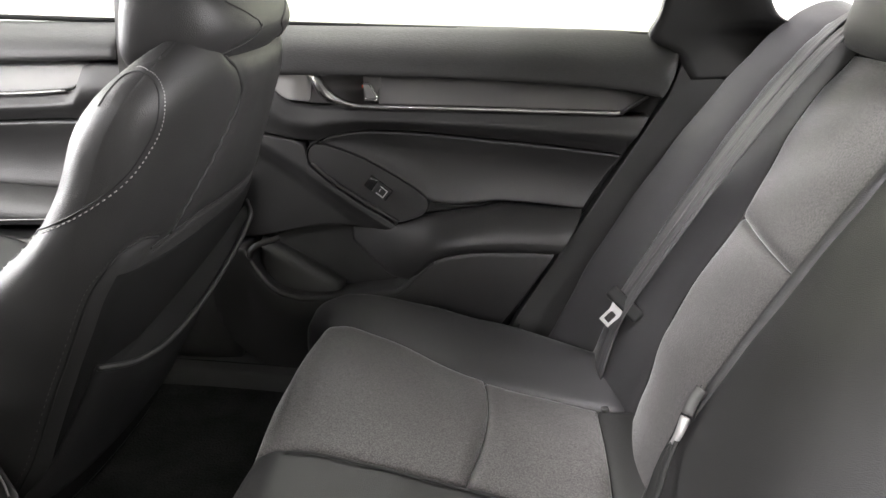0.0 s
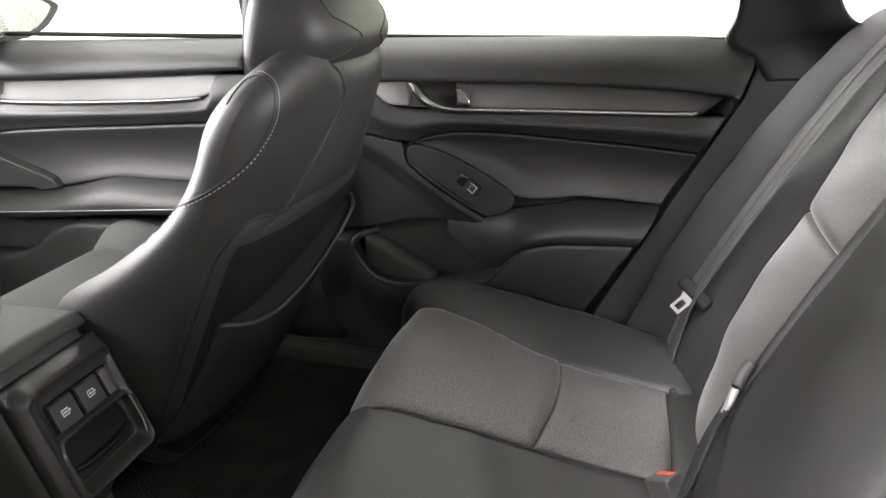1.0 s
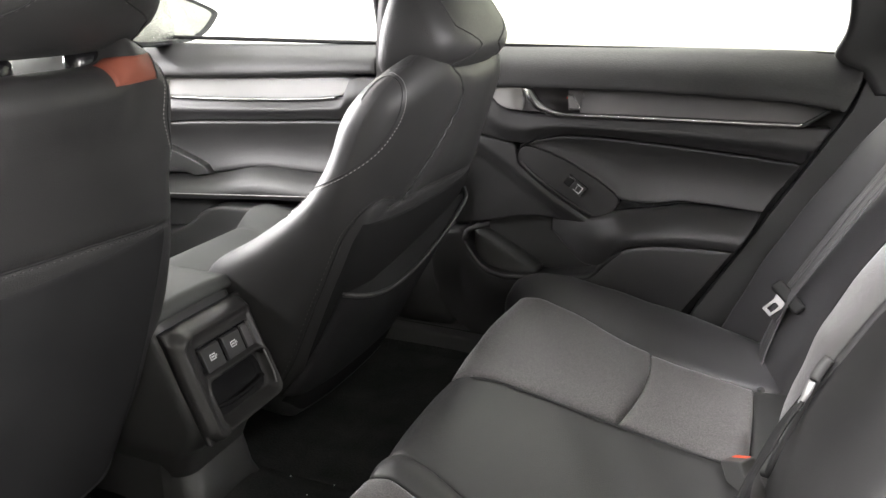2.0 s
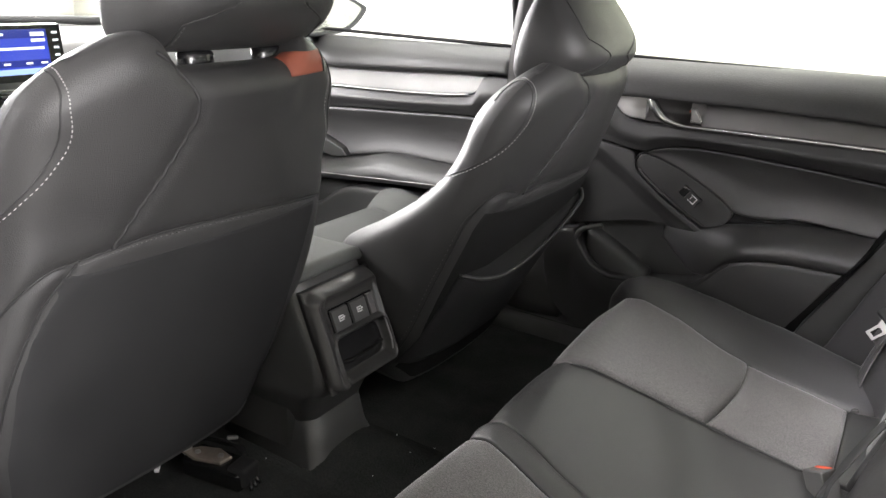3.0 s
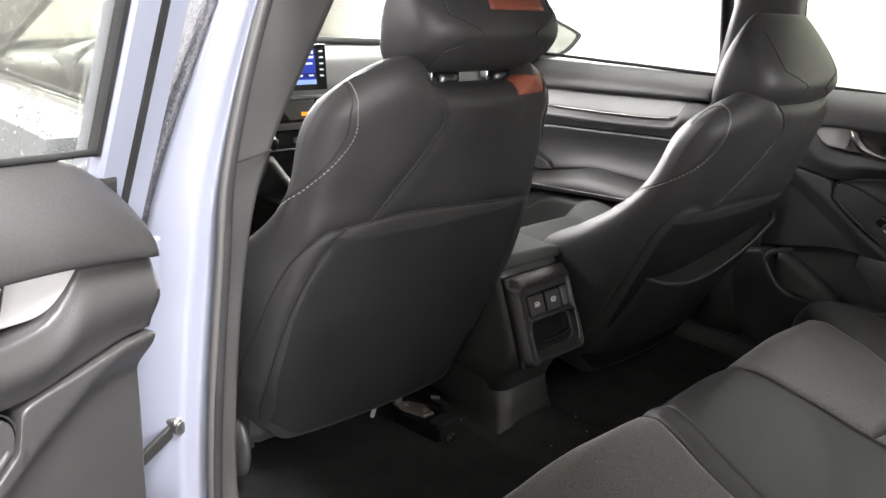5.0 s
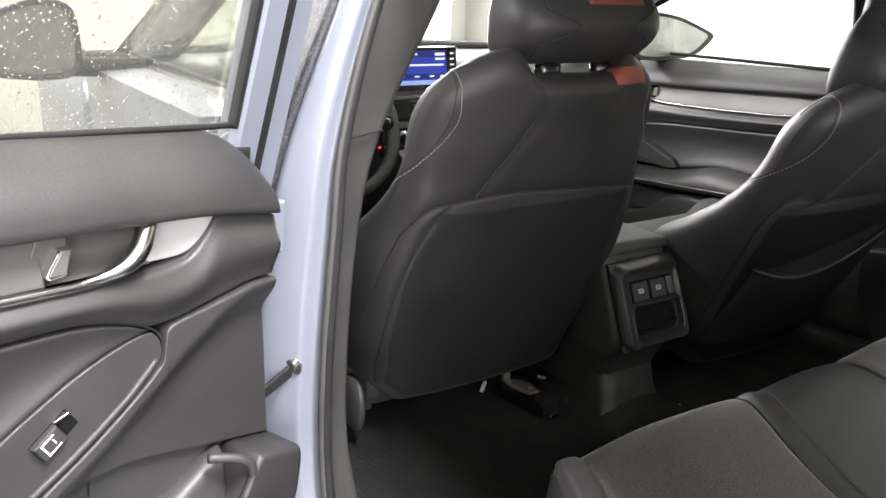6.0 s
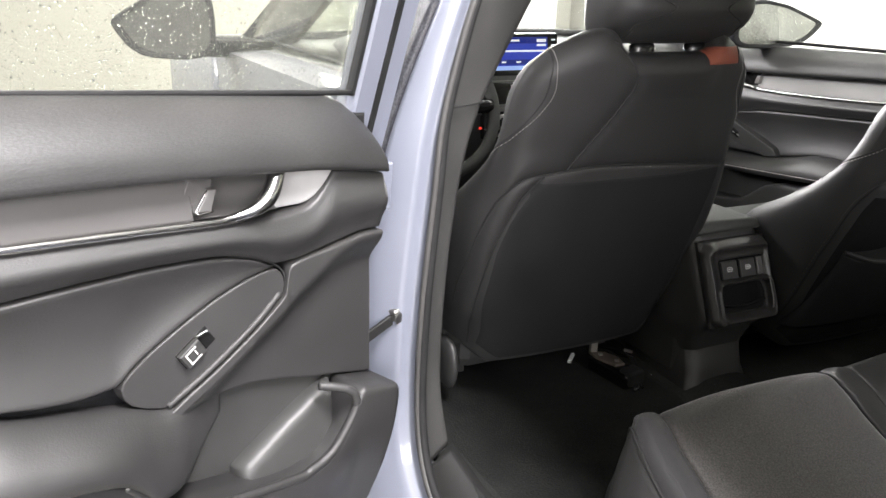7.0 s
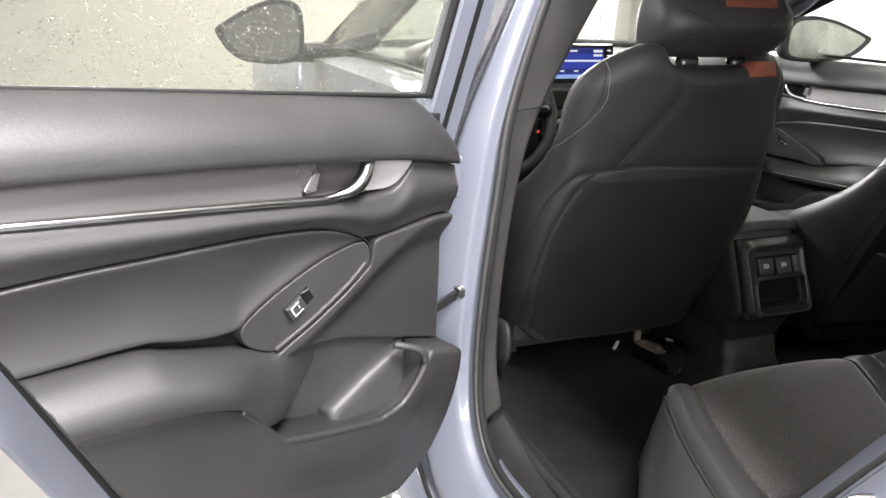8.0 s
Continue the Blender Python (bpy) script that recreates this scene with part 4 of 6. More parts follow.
    prism("window_switch", GLOSSY, sp, [(-1.33, 0.69), (-1.29, 0.676), (-1.285, 0.655), (-1.32, 0.668)], 0.012, 0.026, put, r=0.003)
    for k in range(2):
        prism("mark", WHITE, sp, [(-1.31 + 0.02 * k, 0.672 - 0.006 * k), (-1.30 + 0.02 * k, 0.669 - 0.006 * k), (-1.30 + 0.02 * k, 0.672 - 0.006 * k), (-1.31 + 0.02 * k, 0.675 - 0.006 * k)], 0.0255, 0.0265, put, r=0.0002)
    band("lower_panel", PLASTIC, door, -1.5, -0.62, [(-1.5, 0.26), (-0.62, 0.26)], [(-1.5, 0.44), (-1.29, 0.45), (-1.2, 0.48), (-1.12, 0.535), (-1.06, 0.55), (-0.9, 0.555), (-0.62, 0.57)], lambda u, s: 0.02 + 0.03 * s, put, base=-0.05, r=0.010, nu=50, nv=14, label="moulded lower door panel")
    band("pocket_back", PLASTIC, door, -1.5, -0.65, [(-1.5, 0.40), (-0.65, 0.40)], [(-1.5, 0.58), (-0.65, 0.59)], -0.03, put, base=-0.05, r=0.004, nu=10, nv=6)
    prism("door_shell", PAINT, door, [(-1.60, 0.24), (-0.60, 0.24), (-0.585, 0.35), (-0.575, 0.90), (-0.58, 0.955), (-1.60, 0.945)], -0.17, -0.056, place, r=0.008, label="blue-grey painted door shell")
    lean = lambda v: -0.052 + 0.27 * (v - 0.96)
    top = curve([(-1.62, 0.985), (-1.335, 1.14), (-1.0, 1.275), (-0.64, 1.30)])
    P = [[place(u, v, lean(v)) for v in [0.93 + (top(u) - 0.93) * j / 8 for j in range(9)]] for u in [-1.6 + 0.95 * i / 24 for i in range(25)]]
    g = part("window_glass", skirted(P, [[p + (place(0, 0, -0.004) - place(0, 0, 0)) for p in r] for r in P]), GLASS, door, "wet window glass")
    g.visible_shadow = False
    tube("belt_seal", RUBBER, door, [place(u, 0.966, lean(0.96) + 0.004) for u in (-1.6, -1.1, -0.6)], 0.005, n=12, label="black rubber belt seal")
    tube("rear_upright", RUBBER, door, [place(-0.635, v, lean(v) - 0.01) for v in (0.95, 1.1, 1.28)], 0.02, n=10, sides=8, flat=0.8, label="black window upright")
    # strip that closes the gap to the pillar, beaded with rain
    edge = [Vector((-0.491, 0.072, 1.30)), Vector((-0.489, -0.013, 1.10)), Vector((-0.509, -0.076, 0.93)), Vector((-0.523, -0.112, 0.80))]
    A = [place(e.x, e.z, e.y) for e in edge]
    B = [place(e.x - 0.085, e.z, e.y - 0.016) for e in edge]
    ruled("pillar_cover", WET_BLACK, door, A, B, n=30, m=6, bulge=0.0, back=tuple(place(0, 0, -0.001) * 0 + (place(0, 0, 0.02) - place(0, 0, 0))), label="wet black textured pillar strip")
    return door


front_door("front passenger door, closed, black vinyl with silver inlay", right_side(0, 0.738), False)
front_door("front driver door, closed, blue-grey paint and wet black pillar", left_side(0, -0.748), True)


MIRROR_OUTLINE = [(-1.0, -0.72), (-1.02, 0.0), (-0.98, 0.72), (-0.78, 0.98), (-0.35, 1.04), (0.15, 0.84), (0.62, 0.46), (0.96, 0.16), (1.02, 0.02), (0.94, -0.22), (0.72, -0.66), (0.42, -0.92), (-0.3, -1.02), (-0.82, -0.95)]


def side_mirror(sy, yc, hw, hz, glass):
    """A door mirror, tapering outwards to a blunt tip, with a broad rim round its glass."""
    m = thing("side_mirror", "wet door mirror with dark beaded rim", "mirror", "door mirrors")
    line = rounded([(a * hw, b * hz) for a, b in MIRROR_OUTLINE], 1)
    zc = 1.018

    def ring(x, k):
        return [Vector((x, sy * (yc + a * k), zc + b * k)) for a, b in line]

    rows = [ring(-1.34 + 0.09 * t, (1 - (1 - t)**2.6)**0.5 if t > 0 else 0.12) for t in [i / 12 for i in range(13)]]
    rows += [ring(-1.247, 0.985), ring(-1.246, 0.95), ring(-1.250, 0.86)]
    if sy < 0:
        rows = [list(reversed(r)) for r in rows]
    part("housing", rows_bm(rows, True, True), WET_BLACK if sy > 0 else SILL, m, "dark wet mirror housing")
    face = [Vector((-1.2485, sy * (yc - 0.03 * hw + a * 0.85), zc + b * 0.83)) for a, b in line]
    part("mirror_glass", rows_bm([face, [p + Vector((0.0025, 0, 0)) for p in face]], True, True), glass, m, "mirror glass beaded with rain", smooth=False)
    prism("sail_panel", RUBBER, m, [(-1.74, 0.960), (-1.62, 0.960), (-1.36, 1.085), (-1.20, 1.15), (-1.23, 1.165), (-1.41, 1.097)], 0.0, 0.012, lambda u, v, w: Vector((u, sy * (0.79 + w - 0.27 * (v - 0.96)), v)), r=0.003, label="black frame in front of the window")
    tube("arm", SILL, m, [(-1.28, sy * (yc - 0.5 * hw), 0.968), (-1.31, sy * (0.5 * yc + 0.5 * 0.84), 0.960), (-1.42, sy * 0.80, 0.945)], 0.022, n=14, sides=10, flat=0.6)
    return m


MIRROR_WET = surface("beaded_mirror_silver", (0.42, 0.43, 0.41), (0.62, 0.63, 0.60), 0.16, grain=260, bump=0.8, dist=0.003, speck=0.6, metal=1.0, patch=18)
# near mirror: its dark reflection is put into a dull non-metal colour
MIRROR_DARK = surface("dark_reflection_glass", (0.05, 0.05, 0.045), (0.08, 0.08, 0.075), 0.4, grain=190, bump=0.1, patch=40)
side_mirror(1, 0.785, 0.19, 0.072, MIRROR_WET)
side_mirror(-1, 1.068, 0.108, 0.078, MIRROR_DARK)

# ---- front seats ----
from mathutils.bvhtree import BVHTree

HW = curve([(0.34, 0.235), (0.40, 0.252), (0.55, 0.272), (0.70, 0.278), (0.80, 0.272), (0.90, 0.262), (0.98, 0.25), (1.03, 0.235), (1.06, 0.22)])
DEPTH = curve([(0.34, 0.25), (0.50, 0.28), (0.64, 0.26), (0.72, 0.187), (0.775, 0.142), (0.83, 0.112), (0.89, 0.098), (0.97, 0.092), (1.06, 0.07)])
REARX = curve([(0.30, -0.70), (0.45, -0.645), (0.62, -0.578), (0.80, -0.515), (0.92, -0.478), (1.0, -0.462), (1.06, -0.458)])
SEAT_LOW = 0.352


def seat_section(z, deep, slim, wide):
    """Outline of the backrest at a height: rear face, rounded sides, bolsters and the hollow front."""
    top = smooth01((z - 0.75) / 0.15)
    h = (HW(z) + wide * (1 - smooth01((z - 0.62) / 0.25))) * (1 - slim * top)
    d, x = DEPTH(z) + deep * math.exp(-((z - 0.96) / 0.11)**2) - 1.2 * wide * math.exp(-((z - 0.84) / 0.075)**2), REARX(z)
    c = 0.034 + 0.020 * (1 - top)
    k = d - c
    half = spline([(x + 0.012, 0, 0), (x + 0.0085, 0.42 * h, 0), (x - 0.002, 0.72 * h, 0), (x - 0.010 - 0.1 * c, 0.885 * h, 0), (x - 0.95 * c, 0.972 * h, 0), (x - c - 0.30 * k, 1.0 * h, 0),
                   (x - c - 0.68 * k, 0.993 * h, 0), (x - d + 0.10 * k, 0.945 * h, 0), (x - d - 0.004, 0.86 * h, 0), (x - d + 0.012, 0.74 * h, 0), (x - d + 0.038, 0.5 * h, 0), (x - d + 0.045, 0, 0)], 110)
    return [(p.x, p.y) for p in half] + [(p.x, -p.y) for p in reversed(half[1:-1])]


# lines in y and z along which the leather of the backrest is sewn and sunk
BACK_SEAMS = [
    [(-0.106, 1.030), (-0.080, 1.008), (-0.061, 0.981), (-0.060, 0.949), (-0.086, 0.903), (-0.118, 0.855), (-0.150, 0.803)],
    [(-0.188, 0.796), (-0.150, 0.802), (-0.083, 0.808), (0.03, 0.803), (0.14, 0.795), (0.24, 0.784)],
]
WING = curve([(z, -y) for y, z in reversed(BACK_SEAMS[0])])
OUTER_SEAM = [(-0.188, 0.796), (-0.223, 0.789), (-0.250, 0.764), (-0.268, 0.728), (-0.282, 0.66), (-0.287, 0.57), (-0.284, 0.51)]
INNER_SEAM = [(-0.190, 0.793), (-0.217, 0.758), (-0.231, 0.728), (-0.247, 0.672), (-0.256, 0.605), (-0.256, 0.494), (-0.240, 0.40)]
POCKET_SEAM = [(-0.178, 0.808), (-0.207, 0.814), (-0.238, 0.806), (-0.252, 0.775), (-0.258, 0.73), (-0.259, 0.66), (-0.257, 0.60), (-0.249, 0.505), (-0.238, 0.44)]
SEWN_PASSENGER = np.array([(p.y, p.z) for p in spline([(0, *q) for q in POCKET_SEAM], 160)])
SEWN = np.array([(p.y, p.z) for line in BACK_SEAMS for p in spline([(0, *q) for q in line], 160)])
SEWN_DRIVER = np.array([(p.y, p.z) for line in (OUTER_SEAM, INNER_SEAM) for p in spline([(0, *q) for q in line], 160)])


def dashes(name, mat, parent, pts, length=0.0044, wid=0.0010, label=""):
    """A row of single stitches along a line of points, every second gap left open."""
    bm = bmesh.new()
    for p, q in zip(pts[::2], pts[1::2]):
        t = (q - p).normalized()
        bmesh.ops.create_cube(bm, size=1, matrix=Matrix.LocRotScale((p + q) / 2, t.to_track_quat("X", "Z"), Vector((min((q - p).length * 0.95, length), wid, wid))))
    return tagged(part(name, bm, mat, parent, label), kind="stuff")


def front_seat(label, place, pocket, red_patch, hy, hz, notch_deep, deep, slim, wide):
    seat = thing("front_seat", label, "car seat", "front seats")
    rows = []
    levels = [SEAT_LOW + 0.004 * math.sin(i * math.pi / 12) for i in range(6)] + [SEAT_LOW + 0.005 + (0.995 - SEAT_LOW) * i / 170 for i in range(171)] + [1.015, 1.028, 1.038, 1.045, 1.049, 1.05]
    sewn = np.vstack((SEWN, SEWN_PASSENGER if pocket else SEWN_DRIVER))
    for li, z in enumerate(levels):
        k = 1.0 if z <= 1.0 else math.sqrt(max(1 - ((z - 1.0) / 0.05)**2, 0.0))
        sec = seat_section(z, deep, slim, wide)
        cx = sum(p[0] for p in sec) / len(sec)
        low = 1 - 0.05 * (1 - min(li / 6, 1))**2
        row = []
        for px, py in sec:
            x, y = cx + (px - cx) * (0.3 * k**0.3 + 0.7 * k + 0.002) * low, py * (0.84 + 0.16 * k) * low
            notch = math.exp(-((y - hy * 0.4) / 0.108)**12)
            zz = z - (notch_deep * notch * (z - 0.93) if z > 0.93 else 0.0) - 0.032 * smooth01((abs(y) - 0.115) / 0.11) * smooth01((z - 0.9) / 0.14)
            zz += 0.05 * smooth01((abs(y) - 0.19) / 0.08) * (1 - smooth01((z - SEAT_LOW) / 0.16))
            if px > cx - 0.02:
                x -= 0.085 * max(0.0, abs(y) - WING(zz)) * smooth01((zz - 0.78) / 0.07) * smooth01((px - cx + 0.02) / 0.03)
            if px > cx - 0.02 and zz > 0.36:
                g = float(np.min((sewn[:, 0] - y)**2 + (sewn[:, 1] - zz)**2))
                x -= 0.0036 * math.exp(-g / 0.0046**2) + 0.0032 * math.exp(-g / 0.016**2)
            row.append(Vector((x, y, zz)))
        rows.append(row)
    rows.reverse()
    raw = rows_bm(rows, True, False)
    raw.faces.new([v for v in raw.verts][-len(rows[0]):])
    raw.normal_update()
    tree = BVHTree.FromBMesh(raw)
    for v in raw.verts:
        v.co = place(*v.co)
    back = part("backrest", raw, LEATHER, seat, "black leather backrest")

    def rear(y, z, out=0.0):
        hit, nr = tree.ray_cast(Vector((1, y, z)), Vector((-1, 0, 0)))[:2]
        if not hit:
            return place(REARX(z) + out, y, z)
        nr = nr if nr.x > 0 else -nr
        return place(*(hit + nr * out))

    def side(x, z, sy, out=0.0):
        for k in range(25):
            hit = tree.ray_cast(Vector((x, sy * 1.0, z)), Vector((0, -sy, 0)))[0]
            if hit and abs(hit.y) > 0.2:
                break
            x += 0.003
        return place(x, (hit.y if hit else sy * HW(z)) + sy * out, z)

    def seam(pts, rad=0.0017, sew=0.005, n=90):
        """A sewn line on the back: the dark joint and its stitches beside it."""
        L = spline([(0, *p) for p in pts], n)
        tube("seam", SEAM, back, [rear(p.y, p.z, 0.0002) for p in L], rad, n=n, sides=6)
        if sew:
            off = []
            M = spline([(0, *p) for p in pts], 2 * int(sum((b - a).length for a, b in zip(L, L[1:])) / 0.0075))
            for i, p in enumerate(M):
                d = (M[min(i + 1, len(M) - 1)] - M[max(i - 1, 0)]).normalized()
                off.append(rear(p.y + d.z * sew, p.z - d.y * sew, 0.0003))
            dashes("stitching", THREAD_DARK, back, off, wid=0.0008)

    seam(BACK_SEAMS[0], rad=0.0026, sew=0)
    seam(BACK_SEAMS[1])
    if pocket:
        seam([(-y, z) for y, z in POCKET_SEAM], sew=0)
        seam(POCKET_SEAM)
    else:
        seam(OUTER_SEAM, sew=0)
        seam(INNER_SEAM, sew=0)
    # side bolster face: a sewn loop with pale stitches along its rear edge
    for sy in (-1, 1):
        if red_patch:
            loop = [(-0.550, 0.985), (-0.535, 1.008), (-0.515, 1.018), (-0.497, 1.010), (-0.484, 0.990), (-0.484, 0.960), (-0.496, 0.922), (-0.515, 0.886), (-0.55, 0.850), (-0.60, 0.815), (-0.66, 0.772), (-0.73, 0.715)]
        else:
            loop = [(-0.556, 0.975), (-0.545, 1.003), (-0.522, 1.015), (-0.503, 1.009), (-0.491, 0.990), (-0.490, 0.963), (-0.501, 0.930), (-0.521, 0.895), (-0.558, 0.862), (-0.602, 0.834), (-0.66, 0.800), (-0.73, 0.755)]
        L = spline([(x, 0, z) for x, z in loop], 150)
        joint = []
        for i, p in enumerate(L[:-1]):
            d = (L[i + 1] - p).normalized()
            joint.append(side(p.x + 0.004 * d.z, p.z - 0.004 * d.x, sy, 0.0003))
        tube("seam", SEAM, back, joint[::2], 0.0012, n=90, sides=6)
        dashes("stitching", THREAD, back, [side(p.x, p.z, sy, 0.0007) for p in L[24:-2]], label="pale grey contrast stitching")
    # lower back cover
    out_l = curve([(z, y + 0.003) for y, z in reversed((INNER_SEAM if red_patch else POCKET_SEAM[1:])[1:])])
    P, Q = [], []
    for i in range(73):
        z = 0.360 + (0.784 - 0.360) * i / 72
        wl = -out_l(z)
        row = []
        for j in range(61):
            y = -wl + (wl + 0.232) * j / 60
            foot = 0.358 + 0.05 * smooth01((abs(y) - 0.17) / 0.08)
            row.append(rear(y, foot + (0.784 - foot) * i / 72, 0.0006 - 0.003 * (j in (0, 60) or i in (0, 72))))
        P.append(row)
        Q.append([p - Vector((0.012, 0, 0)) for p in row])
    # the passenger cover takes the darker copy, shade painted in
    part("back_cover", skirted(P, Q), BACK_FELT if red_patch else FELT_IN_SHADE, seat, "matt black lower back cover")
    if pocket:
        P, Q = [], []
        for i in range(21):
            s = i / 20
            row = []
            for j in range(31):
                y = -0.232 + 0.442 * j / 30
                top = min(0.637 + 0.050 * (max(y + 0.13, 0) / 0.18)**2, 0.735) + 0.016 * (min(y + 0.13, 0) / 0.12)**2
                z = 0.42 + (top - 0.42) * s
                row.append(rear(y, z, 0.0045 + 0.024 * s**1.5 * (1 - abs((y + 0.011) / 0.2215)**4)))
            P.append(row)
            Q.append([p - Vector((0.005, 0, 0)) for p in row])
        pk = part("map_pocket", skirted(P, Q), BACK_FELT, seat, "black map pocket on the seat back")
        tube("hem", LEATHER, pk, [P[-1][j] for j in range(0, 31, 3)], 0.0042, n=50, sides=10)
    # red light on the driver's shoulder, painted as a raised patch
    if red_patch:
        P = []
        for j in range(13):
            y = 0.100 + 0.082 * j / 12
            top = 0.988
            while top < 1.018:
                h = tree.ray_cast(Vector((1, y, top + 0.002)), Vector((-1, 0, 0)))[0]
                if not h or h.x < REARX(top) - 0.045:
                    break
                top += 0.002
            P.append([rear(y, 0.988 + (top - 0.988) * k / 12, 0.0) + Vector((0.0025, 0, 0.001)) for k in range(13)])
        part("red_patch", skirted(P, [[p - Vector((0.006, 0, 0.002)) for p in r] for r in P]), RED_REFLECTION, seat, "red reflection on the shoulder, as a patch")
        tube("shoulder_seam", SEAM, seat, [p + Vector((0.0004, 0, 0)) for p in P[-1]], 0.0012, n=20, sides=6)
    # headrest on two posts: flat sides, a rear that juts out below the middle
    hr = []
    back_out = curve([(0.0, 0.048), (0.10, 0.060), (0.32, 0.076), (0.5, 0.062), (0.75, 0.022), (0.9, -0.004), (1.0, -0.022)])
    half_w = curve([(0.0, 0.152), (0.14, 0.158), (0.36, 0.160), (0.62, 0.154), (0.85, 0.138), (1.0, 0.118)])
    seam_y = lambda t: 0.040 + (0.0 if red_patch else -0.014) + 0.52 * math.sqrt((t - 0.34)**2 + 0.0012)
    for k in range(41):
        a = -math.pi / 2 + math.pi * k / 40
        t = 0.5 + 0.5 * math.copysign(abs(math.sin(a))**0.78, math.sin(a))
        sc = abs(math.cos(a))**0.36
        z = 1.054 + 0.184 * t + hz
        ring = []
        for j in range(64):
            b = 2 * math.pi * j / 64
            ex = 0.55 + 0.25 * smooth01((t - 0.45) / 0.5)
            cb, sb = math.copysign(abs(math.cos(b))**ex, math.cos(b)), math.copysign(abs(math.sin(b))**ex, math.sin(b))
            mid, half = (back_out(t) - 0.078) / 2, (back_out(t) + 0.078) / 2
            px, py = half * cb, half_w(t) * sb
            dip = 0.0
            if cb > 0:
                e = abs(py) - seam_y(t)
                dip = 0.004 * smooth01(-e / 0.012) + 0.0035 * math.exp(-(e / 0.004)**2)
            ring.append(place(-0.520 + 0.030 * t + mid + (px - dip) * (0.10 + 0.90 * sc) - 0.010 * (py / 0.16)**2, hy + py * (0.62 + 0.38 * sc), z))
        hr.append(ring)
    head = part("headrest", rows_bm(hr, True, True), LEATHER, seat, "black leather headrest")
    htree_bm = bmesh.new()
    htree_bm.from_mesh(head.data)
    htree = BVHTree.FromBMesh(htree_bm)
    htree_bm.free()
    aim = (place(0, 0, 1) - place(0.2, 0, 1)).normalized()

    def on_head(y, t, out):
        o = place(0.2, y + hy, 1.054 + 0.184 * t + hz)
        h = htree.ray_cast(o, aim)[0]
        return (h if h else place(-0.46, y + hy, 1.054 + 0.184 * t + hz)) - aim * out

    for sy in (-1, 1):
        line = [0.05 + 0.80 * i / 40 for i in range(41)]
        tube("seam", SEAM, head, [on_head(sy * min(seam_y(t), 0.118), t, 0.0003) for t in line], 0.0013, n=41, sides=6)
        dashes("stitching", THREAD_DARK, head, [on_head(sy * min(seam_y(t) - 0.0045, 0.114), t, 0.0006) for t in [0.06 + 0.78 * i / 60 for i in range(61)]], wid=0.0009)
    # red glow on the headrest, painted as a thin patch
    if red_patch:
        P = [[on_head(-0.035 + 0.13 * j / 8, 0.53 + 0.22 * i / 6, 0.0008) for j in range(9)] for i in range(7)]
        part("head_red_patch", skirted(P, [[p - Vector((0.004, 0, 0)) for p in r] for r in P]), RED_REFLECTION, head, "red reflection on the headrest, as a patch")
    for sy in (hy - 0.062, hy + 0.062):
        tube("post", CHROME, seat, [place(-0.515, sy, 0.97), place(-0.518, sy, 1.08)], 0.0065, n=6, sides=14, label="bright steel headrest post")
        ring = [[place(-0.512 + rr * math.cos(a), sy + 1.5 * rr * math.sin(a), zz) for a in (2 * math.pi * j / 20 for j in range(20))] for rr, zz in ((0.017, 0.985), (0.017, 1.019), (0.014, 1.024), (0.009, 1.025))]
        part("guide", rows_bm(ring, True, True), GLOSSY, seat, "black plastic post guide")
    # cushion and its plinth
    P, Q = [], []
    prof = [(-0.78, 0.50), (-0.81, 0.515), (-0.87, 0.535), (-1.0, 0.56), (-1.06, 0.555), (-1.09, 0.52), (-1.09, 0.44)]
    L = spline([(x, 0, z) for x, z in prof], 40)
    for p in L:
        P.append([place(p.x, y, p.z + 0.035 * smooth01((abs(y) - 0.15) / 0.07) - 0.05 * smooth01((abs(y) - 0.235) / 0.03) - 0.006 * math.exp(-((abs(y) - 0.155) / 0.008)**2) - 0.005 * math.exp(-((p.x + 0.93 + 0.12 * abs(y)) / 0.007)**2)) for y in [0.26 * (j - 24) / 24 for j in range(49)]])
        Q.append([place(max(p.x, -1.04), y, 0.36) for y in [0.26 * (j - 24) / 24 for j in range(49)]])
    part("cushion", skirted(P, Q), LEATHER_SIDE, seat, "grey-black leather seat cushion")
    for sy in (-0.2, 0.2):
        rl = box("seat_rail", PLASTIC, seat, (-1.05, sy - 0.018, 0.262), (-0.82, sy + 0.018, 0.292), 0.004, m=None, label="dark seat slide rail")
        for v in rl.data.vertices:
            q = place(*v.co)
            v.co = Vector((q.x, q.y, v.co.z))
    b0 = place(0, 0, 0)
    box("plinth", PLASTIC, seat, (b0.x - 1.0, b0.y - 0.22, 0.285), (b0.x - 0.78, b0.y + 0.22, 0.42), 0.03)
    return seat


def driver_place(x, y, z):
    return Vector((x, y - 0.336, z))


PASS = Matrix.Translation((-0.44, 0.0, 0.45)) @ Euler((0, radians(5.0), 0)).to_matrix().to_4x4() @ Matrix.Translation((0.60, 0.0, -0.45))


def passenger_place(x, y, z):
    p = PASS @ Vector((x, y, z))
    return Vector((p.x, y + 0.37, p.z - 0.035))


drv = front_seat("black leather driver seat with plain back and pale stitching", driver_place, False, True, 0.050, -0.032, 0.34, 0.012, 0.0, 0.022)
front_seat("black leather passenger seat with map pocket and pale stitching", passenger_place, True, False, 0.0, -0.062, 0.16, 0.022, 0.0, 0.0)
